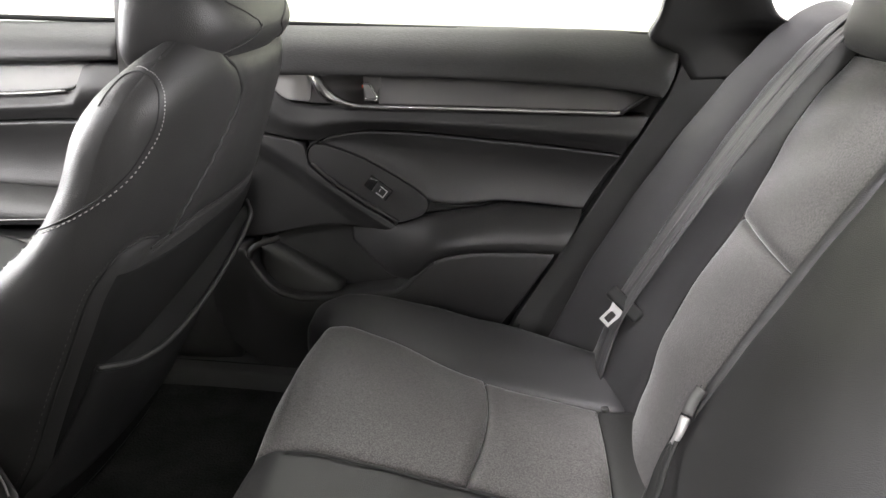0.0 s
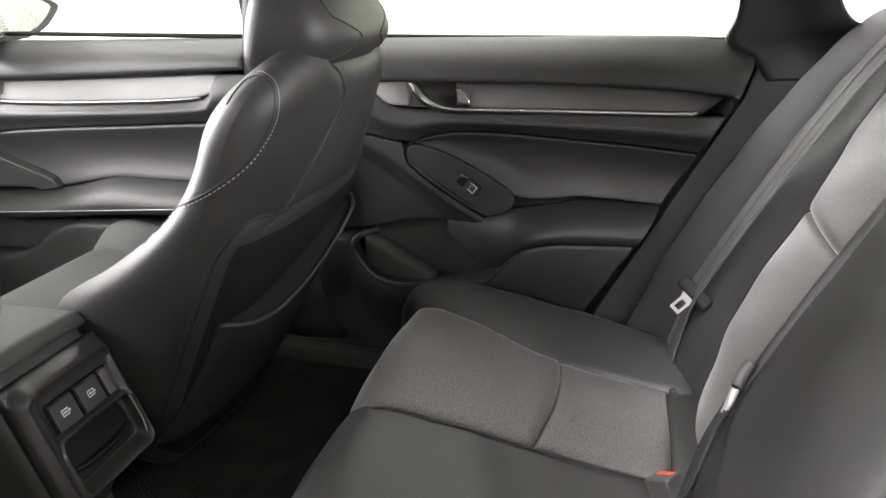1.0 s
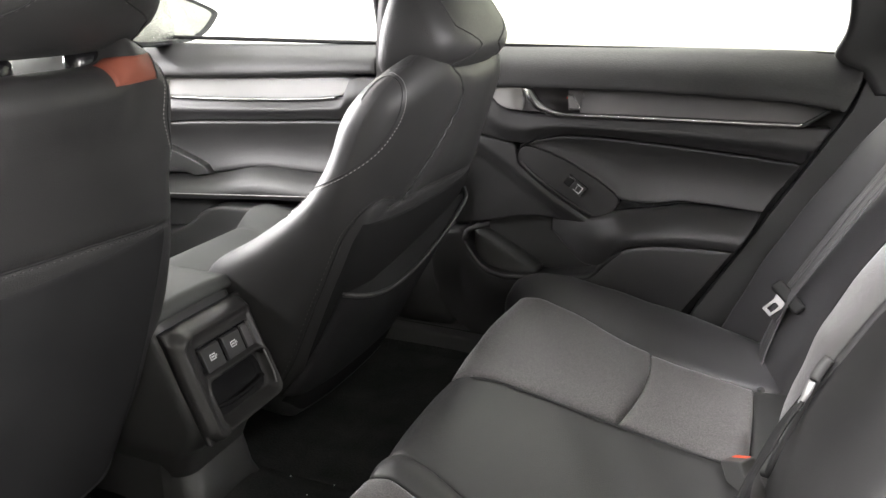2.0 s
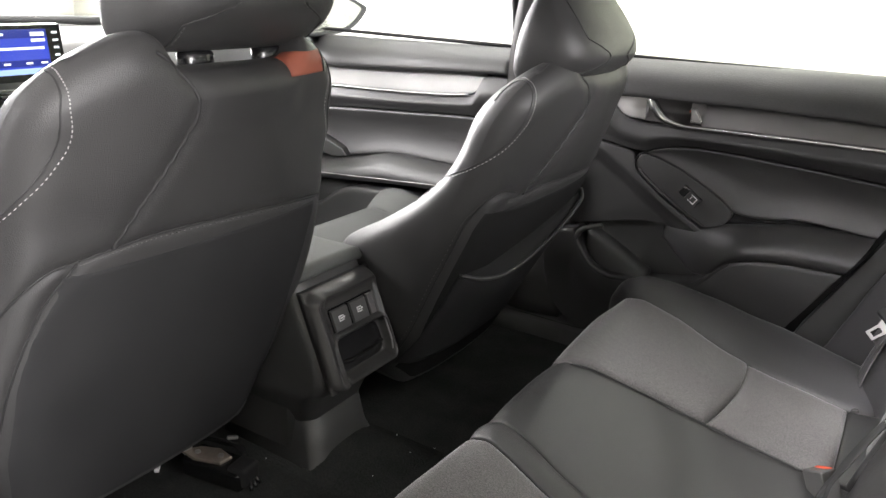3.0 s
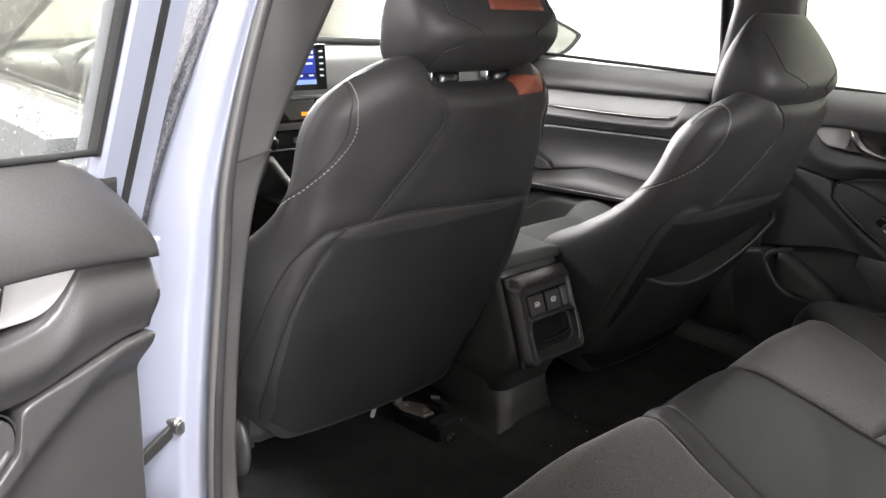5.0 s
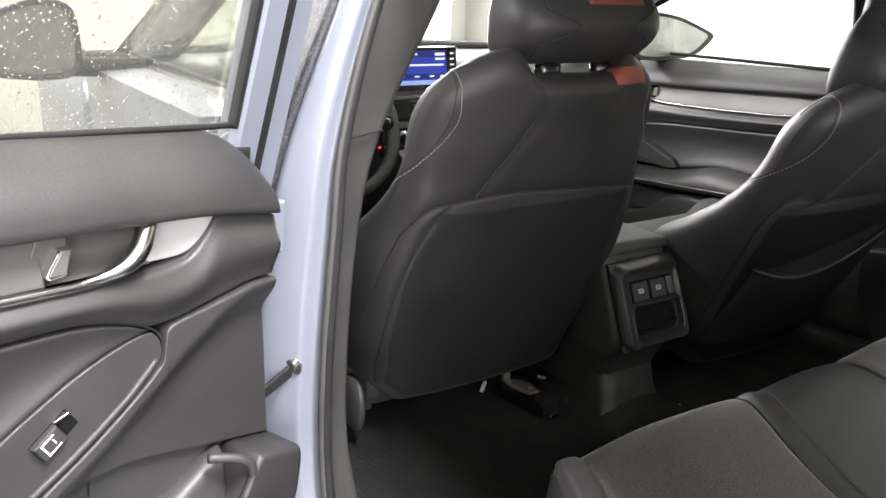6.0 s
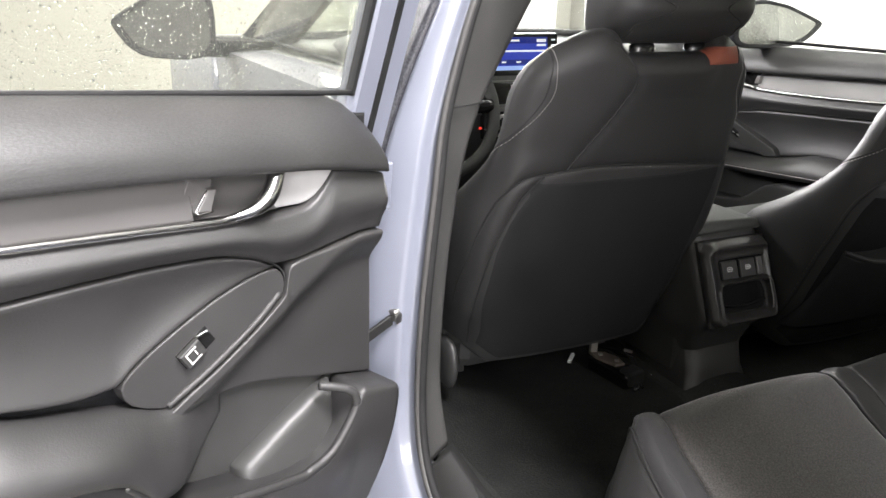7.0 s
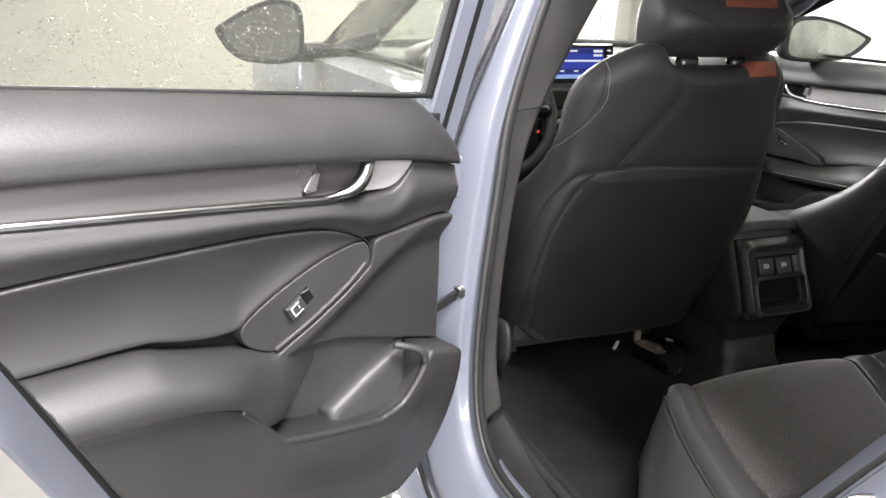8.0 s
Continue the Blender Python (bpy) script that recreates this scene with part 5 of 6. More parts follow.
# metal mount and plug under the driver seat
SM = pose(-0.712, -0.188, 0.262, 0, 0, 8)
box("seat_motor", GLOSSY, drv, (-0.045, -0.03, -0.02), (0.085, 0.03, 0.018), 0.009, "black seat motor housing", m=SM, segs=3)
box("seat_motor_cap", RUBBER, drv, (0.052, -0.024, -0.012), (0.092, 0.024, 0.026), 0.008, "ribbed motor cap", m=SM, segs=3)
prism("bracket", BROWN, drv, [(-0.052, -0.016), (-0.018, -0.026), (0.034, -0.016), (0.040, 0.010), (0.006, 0.022), (-0.030, 0.012)], 0.018, 0.023, lambda a, b, w: SM @ Vector((a, b, w)), r=0.0015, label="bare brownish metal bracket")
prism("bracket_tab", STEEL, drv, [(-0.058, -0.012), (-0.044, -0.018), (-0.038, -0.004), (-0.052, 0.004)], 0.015, 0.048, lambda a, b, w: SM @ Vector((a, b, w)), r=0.001, label="upturned steel tab")
for a, b in ((-0.022, -0.008), (0.022, 0.002)):
    disc("bolt", STEEL, drv, SM @ Vector((a, b, 0.025)), (0, 0, 1), 0.0055, 0.005)
for k in range(3):
    tube("cable", GLOSSY, drv, [SM @ Vector((-0.06, 0.028 + 0.006 * k, 0.02)), SM @ Vector((0.0, 0.034 + 0.004 * k, 0.03 - 0.006 * k)), SM @ Vector((0.05, 0.024 + 0.004 * k, 0.028)), SM @ Vector((0.10, 0.010 - 0.012 * k, -0.015))], 0.0035, n=24)
box("plug", WHITE, drv, (-0.018, -0.0045, -0.004), (0.018, 0.0045, 0.004), 0.002, "pale plug", m=pose(-0.800, -0.235, 0.252, 0, 12, -50))
box("plug", STEEL, drv, (-0.010, -0.004, -0.003), (0.010, 0.004, 0.003), 0.0015, "small bright plug", m=pose(-0.70, -0.145, 0.300, 0, 10, 60))
rows = []
for k in range(13):
    a = math.pi * k / 12
    rows.append([Vector((-0.735 + 0.045 * math.cos(b) * math.sin(a)**0.6, -0.606 + 0.016 * math.sin(b) * math.sin(a)**0.6, 0.345 - 0.055 * math.cos(a))) for b in (2 * math.pi * j / 20 for j in range(20))])
part("hinge_cover", rows_bm(rows, True, True), PLASTIC, drv, "dark plastic hinge cover")
tagged(tube("seat_label", WHITE, drv, [(-0.598, -0.597, 0.805), (-0.583, -0.594, 0.82)], 0.004, n=4, sides=4, flat=0.3), "small white plastic tab")

# ---- rear bench ----
bench = thing("rear_bench", "three-seat rear bench, black leather with speckled grey fabric", "car seat")
CUSH = spline([(-0.165, 0, 0.29), (-0.20, 0, 0.36), (-0.222, 0, 0.42), (-0.218, 0, 0.455), (-0.198, 0, 0.478), (-0.15, 0, 0.482), (-0.05, 0, 0.466), (0.07, 0, 0.443), (0.2, 0, 0.420), (0.36, 0, 0.398)], 200)
BACK = spline([(0.29, 0, 0.34), (0.312, 0, 0.42), (0.354, 0, 0.555), (0.44, 0, 0.735), (0.52, 0, 0.88), (0.573, 0, 0.965), (0.60, 0, 0.993), (0.65, 0, 0.99)], 200)


def along(L, s):
    k = min(max(s, 0), 1) * (len(L) - 1)
    i = min(int(k), len(L) - 2)
    p = L[i].lerp(L[i + 1], k - i)
    t = (L[i + 1] - L[i]).normalized()
    return p, Vector((-t.z, 0, t.x))


def s_at(L, axis, value):
    return min(range(len(L)), key=lambda i: abs(L[i][axis] - value) + (1 if L is CUSH and i < 60 else 0)) / (len(L) - 1)


def pad(name, mat, L, s0, s1, ya, yb, lift, r=0.012, ns=40, ny=24, label="", thick=0.05, bow=None, end=1):
    """A stuffed panel of the bench between two lines ya(s), yb(s), sunk along its seams."""
    P, Q = [], []
    tot = sum((L[i + 1] - L[i]).length for i in range(len(L) - 1))
    for s in dense(s0, s1, ns, 2 * r / tot):
        p, nr = along(L, s)
        a, b = ya(s), yb(s)
        row, back = [], []
        for t in dense(0, 1, ny, 2 * r / max(abs(b - a), 0.01)):
            y = a + (b - a) * t
            if bow:
                k = (s - s0) / (s1 - s0)
                p, nr = along(L, s + bow(t) * (k if end else 1 - k))
            d = min(t * abs(b - a), (1 - t) * abs(b - a), (s - s0) * tot, (s1 - s) * tot)
            w = lift(s, t) - 0.7 * drop(d, r) + 0.0015 * math.sin(17 * y + 40 * s) * math.sin(23 * s + 9 * y)
            row.append(Vector((p.x, y, p.z)) + nr * w)
            back.append(Vector((p.x, y, p.z)) - nr * thick)
        P.append(row)
        Q.append(back)
    return part(name, skirted(P, Q), mat, bench, label)


def by_x(pts, L, axis):
    f = curve(pts)
    return lambda s: f(along(L, s)[0][axis])


sT = s_at(CUSH, 0, 0.068)
sE = s_at(CUSH, 0, 0.258)
BOW = lambda t: (0.014 * math.sin(math.pi * (0.2 + 0.8 * (1 - t))) - 0.004) / 0.75
YB = [(-0.23, 0.55), (-0.19, 0.545), (-0.1, 0.52), (0.065, 0.455), (0.24, 0.443), (0.33, 0.44)]
YO = [(-0.23, 0.60), (-0.15, 0.655), (0.0, 0.69), (0.12, 0.695), (0.22, 0.66), (0.37, 0.61)]
# borders fitted to the camera's view: near fabric starts behind a broad leather border
YI = {1: [(-0.23, 0.178), (0.36, 0.178)], -1: [(-0.23, 0.128), (-0.19, 0.132), (-0.07, 0.176), (0.06, 0.206), (0.36, 0.21)]}
YC = [(-0.23, 0.070), (-0.19, 0.076), (-0.07, 0.126), (0.04, 0.163), (0.12, 0.172), (0.36, 0.176)]
YB_OUT = {1: YB, -1: [(-0.23, 0.485), (-0.19, 0.497), (-0.1, 0.530), (0.03, 0.556), (0.12, 0.545), (0.24, 0.49), (0.33, 0.45)]}
YO_OUT = {1: YO, -1: [(-0.23, 0.525), (-0.19, 0.552), (-0.1, 0.592), (0.03, 0.622), (0.12, 0.63), (0.22, 0.61), (0.37, 0.56)]}
for sy in (1, -1):
    mul = lambda f, sy=sy: (lambda s: sy * f(s))
    yi, yb, yo = by_x(YI[sy], CUSH, 0), by_x(YB_OUT[sy], CUSH, 0), by_x(YO_OUT[sy], CUSH, 0)
    pad("seat_insert", FABRIC, CUSH, 0.0, sT, mul(yi), mul(yb), lambda s, t: 0.004 + 0.010 * math.sin(math.pi * t), ns=60, bow=BOW, label="speckled grey fabric front insert")
    pad("rear_strip", LEATHER, CUSH, sE, 1.0, mul(yi), mul(yb), lambda s, t: 0.003 + 0.022 * smooth01((s - sE) / (1 - sE)), ns=12, label="black leather strip at the cushion rear")
    pad("seat_insert", FABRIC, CUSH, sT, sE, mul(yi), mul(yb), lambda s, t: 0.002 + 0.007 * math.sin(math.pi * t), ns=30, bow=BOW, end=0, label="speckled grey fabric rear insert")
    if sy > 0:
        rise = lambda s, t: 0.003 + 0.032 * math.sin(math.pi * min(t * 1.15, 1) * 0.62) * smooth01(s / 0.3 + 0.3) - 0.06 * smooth01((t - 0.62) / 0.38)
    else:
        rise = lambda s, t: 0.006 + 0.006 * math.sin(math.pi * t) - 0.012 * smooth01((t - 0.7) / 0.3)
    pad("seat_bolster", LEATHER_LIT, CUSH, 0.0, 1.0, mul(yb), mul(yo), rise, r=0.012, ns=60, ny=24, thick=0.12, label="black leather seat bolster")
    disc("button", PLASTIC, bench, (0.266, sy * 0.440, 0.418), (-0.3, 0, 1), 0.006, 0.006)
pad("border_strip", LEATHER, CUSH, 0.0, 1.0, mul(by_x(YC, CUSH, 0)), mul(by_x(YI[-1], CUSH, 0)), lambda s, t: 0.003 + 0.004 * math.sin(math.pi * t), r=0.005, ns=70, ny=10, label="smooth black leather border")
pad("centre_seat", LEATHER, CUSH, 0.0, 1.0, mul(by_x(YC, CUSH, 0)), lambda s: 0.176, lambda s, t: 0.002 + 0.006 * math.sin(math.pi * t), r=0.006, ns=80, ny=30, label="black leather centre seat")
# sewn outer side of the near cushion, falling to the sill
top_line, low_line = [], []
for k in range(13):
    s_k = 0.20 + 0.62 * k / 12
    p, nr = along(CUSH, s_k)
    top_line.append(Vector((p.x, -by_x(YO_OUT[-1], CUSH, 0)(s_k) - 0.001, p.z - 0.010)))
    low_line.append(Vector((-0.155 + 0.40 * k / 12, -0.60 - 0.105 * smooth01(k / 5), 0.30)))
ruled("seat_side", LEATHER, bench, top_line, low_line, n=50, m=14, bulge=-0.022, back=(0.01, 0.03, 0), label="black leather cushion side")
tube("side_piping", LEATHER, bench, [p + Vector((0, 0, 0.001)) for p in top_line], 0.0026, n=60, sides=8, label="leather piping along the cushion edge")
tube("piping", SEAM, bench, [(-0.205, 0.166, 0.475), (-0.15, 0.167, 0.488), (-0.05, 0.167, 0.472), (0.07, 0.166, 0.449), (0.22, 0.165, 0.424)], 0.002, n=40)
sB = s_at(BACK, 2, 0.737)
sU = s_at(BACK, 2, 0.972)
YBB = [(0.34, 0.41), (0.47, 0.425), (0.55, 0.462), (0.64, 0.475), (0.73, 0.470), (0.81, 0.50), (0.90, 0.535), (0.97, 0.525), (1.0, 0.51)]
YBO = [(0.34, 0.59), (0.55, 0.60), (0.75, 0.615), (0.9, 0.63), (1.0, 0.62)]
for sy in (1, -1):
    mul = lambda f, sy=sy: (lambda s: sy * f(s))
    yb, yo = by_x(YBB, BACK, 2), by_x(YBO, BACK, 2)
    pad("back_insert", FABRIC, BACK, 0.0, sB, lambda s, sy=sy: sy * 0.20, mul(yb), lambda s, t: 0.004 + 0.010 * math.sin(math.pi * t), ns=40, label="speckled grey fabric lower back insert")
    pad("back_insert", FABRIC, BACK, sB, sU, lambda s, sy=sy: sy * 0.20, mul(yb), lambda s, t: 0.004 + 0.012 * math.sin(math.pi * t), ns=40, label="speckled grey fabric upper back insert")
    pad("back_top", LEATHER, BACK, sU, 1.0, lambda s, sy=sy: sy * 0.20, mul(yb), lambda s, t: 0.002, ns=10)
    pad("back_bolster", LEATHER_LIT, BACK, 0.0, 1.0, mul(yb), mul(yo), lambda s, t: 0.002 + (0.055 * (1 - s)**0.5 + 0.006) * smooth01(t * 1.3), r=0.012, ns=60, ny=20, label="black leather back bolster")
    pad("side_bolster", LEATHER_LIT, BACK, 0.02, 1.0, lambda s, yo=yo, sy=sy: sy * (yo(s) + 0.001), lambda s, sy=sy: sy * 0.742, lambda s, t: 0.05 * (1 - s)**0.5 + (0.085 * (1 - 0.75 * s)) * min(t / 0.5, 1.0)**0.8 - 0.07 * max(t - 0.5, 0), r=0.016, ns=60, ny=20, thick=0.08, label="black leather side bolster")
    tube("seam", SEAM, bench, [along(BACK, s)[0] + Vector((0, sy * (yb(s) + 0.0), 0)) + along(BACK, s)[1] * 0.001 for s in [0.05 + 0.9 * i / 14 for i in range(15)]], 0.0025, n=60)
pad("centre_back", LEATHER, BACK, 0.04, 0.93, lambda s: -0.19, lambda s: 0.192, lambda s, t: 0.024 + 0.012 * math.sin(math.pi * t), r=0.022, ns=60, ny=30, label="black leather fold-down centre armrest back")
tube("edge_roll", LEATHER, bench, [along(BACK, s)[0] + Vector((0, 0.186, 0)) + along(BACK, s)[1] * 0.020 for s in [0.06 + 0.86 * i / 12 for i in range(13)]], 0.011, n=60, sides=10)
tube("seam", SEAM, bench, [along(BACK, 0.80)[0] + Vector((0, y, 0)) + along(BACK, 0.80)[1] * 0.0335 for y in (0.185, 0.12, 0.0, -0.12, -0.185)], 0.002, n=30)
for sy in (1, -1):
    rows = []
    for k in range(21):
        a = -math.pi / 2 + math.pi * k / 20
        z = 1.045 + 0.066 * math.copysign(abs(math.sin(a))**0.6, math.sin(a))
        sc = abs(math.cos(a))**0.35
        rows.append([Vector((0.60 + 0.05 * math.copysign(abs(math.cos(b))**0.6, math.cos(b)) * sc + 0.2 * (z - 1.045), sy * 0.40 + 0.155 * math.copysign(abs(math.sin(b))**0.6, math.sin(b)) * (0.3 + 0.7 * sc), z)) for b in (2 * math.pi * j / 36 for j in range(36))])
    part("headrest", rows_bm(rows, True, True), LEATHER, bench, "black leather rear headrest")

# seat belt hanging over the outer bolster
belt = thing("seat_belt", "grey seat belt with tongue hanging over the rear seat", "seat belt")
AX = lambda t: (0.25, -0.95, 0.15)
for k, (off, lift) in enumerate(((0.0, 0.006), (0.024, 0.011), (-0.02, 0.003))):
    pts = []
    for s, y, w in ((0.965, 0.61, 0.020), (0.85, 0.578, 0.030), (0.65, 0.556, 0.042), (0.45, 0.55, 0.050), (0.30, 0.55, 0.056), (0.235, 0.55, 0.060)):
        p, nr = along(BACK, s)
        pts.append(Vector((p.x, y - 0.03 + off * (0.5 + 0.5 * s), p.z)) + nr * (w + lift))
    ribbon("webbing", WEBBING, belt, pts, AX, 0.030 - 0.004 * k, n=50, wave=0.001, label="folded grey webbing")
pts = []
for s, y, w in ((0.27, 0.528, 0.060), (0.18, 0.52, 0.056), (0.10, 0.51, 0.047), (0.05, 0.505, 0.03)):
    p, nr = along(BACK, s)
    pts.append(Vector((p.x, y, p.z)) + nr * w)
for off in (0.0, 0.02):
    ribbon("webbing", WEBBING, belt, [p + Vector((off * 0.2, off, 0)) for p in pts], AX, 0.030, n=24, wave=0.001)
TG = Vector((0.288, 0.519, 0.563))
ta, tn = Vector((-0.70, -0.35, -0.60)).normalized(), Vector((-0.25, -0.85, 0.42)).normalized()
tb = tn.cross(ta).normalized()
tn = ta.cross(tb)
TM = Matrix(((ta.x, tb.x, tn.x, TG.x), (ta.y, tb.y, tn.y, TG.y), (ta.z, tb.z, tn.z, TG.z), (0, 0, 0, 1)))
box("tongue_cover", RUBBER, belt, (-0.018, -0.034, -0.008), (0.006, 0.034, 0.008), 0.006, "dark plastic tongue cover", m=TM, segs=3)
bm = bmesh.new()
outl = [(0.0, -0.018), (0.0, 0.018), (0.016, 0.0105), (0.041, 0.0095), (0.041, -0.0095), (0.016, -0.0105)]
hole = [(0.017, -0.0045), (0.017, 0.0045), (0.020, 0.0058), (0.035, 0.0055), (0.035, -0.0055), (0.020, -0.0058)]
lay = [[[bm.verts.new(TM @ Vector((x, y, w + 0.002))) for x, y in ring] for ring in (outl, hole)] for w in (0.0015, -0.0015)]
for i in range(6):
    j = (i + 1) % 6
    for a, b in ((lay[0][0], lay[0][1]), (lay[1][0], lay[1][1])):
        bm.faces.new((a[i], a[j], b[j], b[i]))
    for q in (0, 1):
        bm.faces.new((lay[0][q][i], lay[0][q][j], lay[1][q][j], lay[1][q][i]))
part("tongue", bm, BRIGHT_METAL, belt, "bright metal belt tongue", smooth=False)

belt2 = thing("centre_belt", "narrow seat belt strap with metal tongue beside the centre back", "seat belt")
ribbon("webbing", RUBBER, belt2, [(0.330, 0.186, 0.60), (0.312, 0.166, 0.555), (0.290, 0.125, 0.532), (0.268, 0.07, 0.508), (0.25, 0.03, 0.48), (0.245, 0.02, 0.43)], lambda t: (0.6, 0.3, 0.7), 0.030, n=30, wave=0.002)
tube("tongue", BRIGHT_METAL, belt2, [(0.320, 0.166, 0.580), (0.314, 0.160, 0.562), (0.306, 0.160, 0.538)], 0.0046, n=16, sides=8, flat=1.4, label="bright metal belt tongue")
tube("tongue_loop", GARNISH, belt2, [(0.322, 0.168, 0.582), (0.330, 0.176, 0.600), (0.338, 0.18, 0.612)], 0.008, n=12, sides=8, label="grey plastic tongue loop")
bk = thing("belt_buckle", "grey plastic belt buckle with red button on the seat", "buckle")
bx, bz = Vector((0.57, -0.60, 0.45)).normalized(), Vector((-0.35, 0.2, 0.9)).normalized()
by = bz.cross(bx).normalized()
bz = bx.cross(by)
Bm = Matrix(((bx.x, by.x, bz.x, 0.262), (bx.y, by.y, bz.y, 0.115), (bx.z, by.z, bz.z, 0.405), (0, 0, 0, 1)))
for nm, lo, hi, mt, lb in (("housing", (-0.022, -0.014, -0.02), (0.022, 0.014, 0.06), GARNISH, "grey buckle housing"), ("button", (-0.017, 0.004, 0.0575), (0.017, 0.0125, 0.0615), RED, "red release button")):
    box(nm, mt, bk, lo, hi, 0.003, lb, m=Bm)

# ---- centre console ----
con = thing("centre_console", "dark plastic centre console with leather lid and charging ports", "console")


def con_place(y, z, w):
    """On the sloping rear face."""
    return Vector((-0.572 + 0.42 * (0.605 - z) + w, y, z))


side_prof = [(-0.612, 0.615), (-0.587, 0.605), (-0.534, 0.49), (-0.519, 0.445), (-0.527, 0.418), (-0.552, 0.39), (-0.568, 0.33), (-0.555, 0.275)]
SP = spline([(x, 0, z) for x, z in side_prof], 50)
rows = []
for p in SP:
    hw = 0.098 if p.z > 0.41 else 0.098 - 0.02 * smooth01((0.41 - p.z) / 0.08)
    row = [Vector((p.x - 0.5, -hw, p.z)), Vector((p.x - 0.06, -hw, p.z))]
    for k in range(9):
        a = k / 8 * math.pi / 2
        row.append(Vector((p.x - 0.03 * (1 - math.sin(a)), -hw + 0.03 * (1 - math.cos(a)), p.z)))
    row += [Vector((q.x, -q.y, q.z)) for q in reversed(row)]
    rows.append(row)
part("housing", rows_bm(rows, True, True), PLASTIC, con, "grained dark plastic housing")
box("base", PLASTIC, con, (-1.6, -0.085, 0.24), (-0.6, 0.085, 0.56), 0.02)
rows = []
for z, x, hw in ((0.238, -0.530, 0.098), (0.252, -0.533, 0.095), (0.262, -0.541, 0.089), (0.29, -0.553, 0.082), (0.35, -0.566, 0.078)):
    row = [Vector((-0.78, -hw, z))]
    for k in range(7):
        a = k / 6 * math.pi / 2
        row.append(Vector((x - 0.03 * (1 - math.sin(a)), -hw + 0.03 * (1 - math.cos(a)), z)))
    rows.append(row + [Vector((q.x, -q.y, q.z)) for q in reversed(row)])
part("foot_cover", rows_bm(rows, True, True), PLASTIC, con, "flared plastic foot on the carpet")
lid_p = []
for i in range(33):
    x = -0.588 - 0.37 * i / 32
    lid_p.append([Vector((x, y, 0.630 + 0.005 * math.cos(y * 14) - drop(min((0.105 - abs(y)), (x + 0.958), (-0.588 - x)), 0.014))) for y in dense(-0.105, 0.105, 14, 0.03)])
lid = part("lid", skirted(lid_p, [[Vector((q.x - 0.006 * (i == 0), q.y, 0.609)) for q in r] for i, r in enumerate(lid_p)]), LEATHER_SIDE, con, "padded leather armrest lid")


def slot(y, z, cy, cz, hy, hz, r):
    """Signed distance to a rounded rectangle on the face, negative inside."""
    qy, qz = abs(y - cy) - hy + r, abs(z - cz) - hz + r
    return math.hypot(max(qy, 0), max(qz, 0)) + min(max(qy, qz), 0) - r


def face_height(y, z):
    """The moulded rear face: a broad roll at one side, a raised rim, a port slot and a tray."""
    rim = -slot(y, z, 0.0, 0.5165, 0.097, 0.0855, 0.024)
    w = 0.007 + 0.0075 * smooth01((-0.052 - y) / 0.022) + 0.0045 * math.exp(-((rim - 0.011) / 0.006)**2)
    w += 0.004 * smooth01((z - 0.572) / 0.016)
    w -= 1.1 * drop(max(rim, 0), 0.015)
    t = slot(y, z, 0.011, 0.4795, 0.074, 0.035, 0.016)
    w += 0.0035 * math.exp(-((t - 0.004) / 0.0035)**2)
    w -= 0.018 * smooth01((0.0005 - t) / 0.006)
    p = slot(y, z, 0.008, 0.5435, 0.066, 0.0215, 0.004)
    return w - 0.006 * smooth01((0.0008 - p) / 0.0022)


P, Q = [], []
for i in range(121):
    z = 0.431 + 0.171 * i / 120
    P.append([con_place(y, z, face_height(y, z)) for y in [-0.097 + 0.194 * j / 120 for j in range(121)]])
    Q.append([con_place(y, z, -0.012) for y in [-0.097 + 0.194 * j / 120 for j in range(121)]])
part("face", skirted(P, Q), CONSOLE, con, "satin black moulded rear face")
tube("chrome_edge", TRIM_ALU, con, [con_place(0.0795, 0.512, 0.011), con_place(0.0805, 0.475, 0.011), con_place(0.076, 0.456, 0.011)], 0.0016, n=20, label="thin bright tray edge")
prism("tray_floor", GLOSSY, con, rounded([(-0.058, 0.509), (0.076, 0.509), (0.076, 0.45), (-0.058, 0.45)]), -0.014, -0.0095, con_place, r=0.001, label="gloss black tray floor")
tube("tray_lip", GLOSSY, con, [con_place(-0.05, 0.470, -0.006), con_place(-0.02, 0.466, -0.004), (con_place(0.03, 0.466, -0.004)), con_place(0.07, 0.47, -0.006)], 0.004, n=20, label="gloss tray lip")
prism("port_panel", GLOSSY, con, [(-0.056, 0.5635), (0.072, 0.5635), (0.072, 0.5235), (-0.056, 0.5235)], -0.01, 0.003, con_place, r=0.001, label="black charging port panel")
for k, y in enumerate((-0.028, 0.024)):
    prt = prism("charging_port", PLASTIC, con, [(y - 0.022, 0.561), (y + 0.0215, 0.561), (y + 0.0215, 0.526), (y - 0.022, 0.526)], 0.002, 0.0088, con_place, r=0.002, label="port flap with white symbol")
    for a0, a1, b0, b1 in ((-0.008, 0.005, 0.548, 0.5495), (-0.008, 0.005, 0.5405, 0.542), (-0.008, -0.0065, 0.542, 0.548), (0.0035, 0.005, 0.542, 0.548), (0.006, 0.008, 0.5435, 0.5465), (-0.005, 0.002, 0.5440, 0.5460)):
        prism("mark", WHITE, prt, [(y + a0, b0), (y + a1, b0), (y + a1, b1), (y + a0, b1)], 0.0086, 0.0092, con_place, r=0.0001)
prism("port_end", TRIM_GREY, con, [(0.052, 0.561), (0.067, 0.561), (0.067, 0.526), (0.052, 0.526)], 0.002, 0.0082, con_place, r=0.002, label="grey slot end piece")

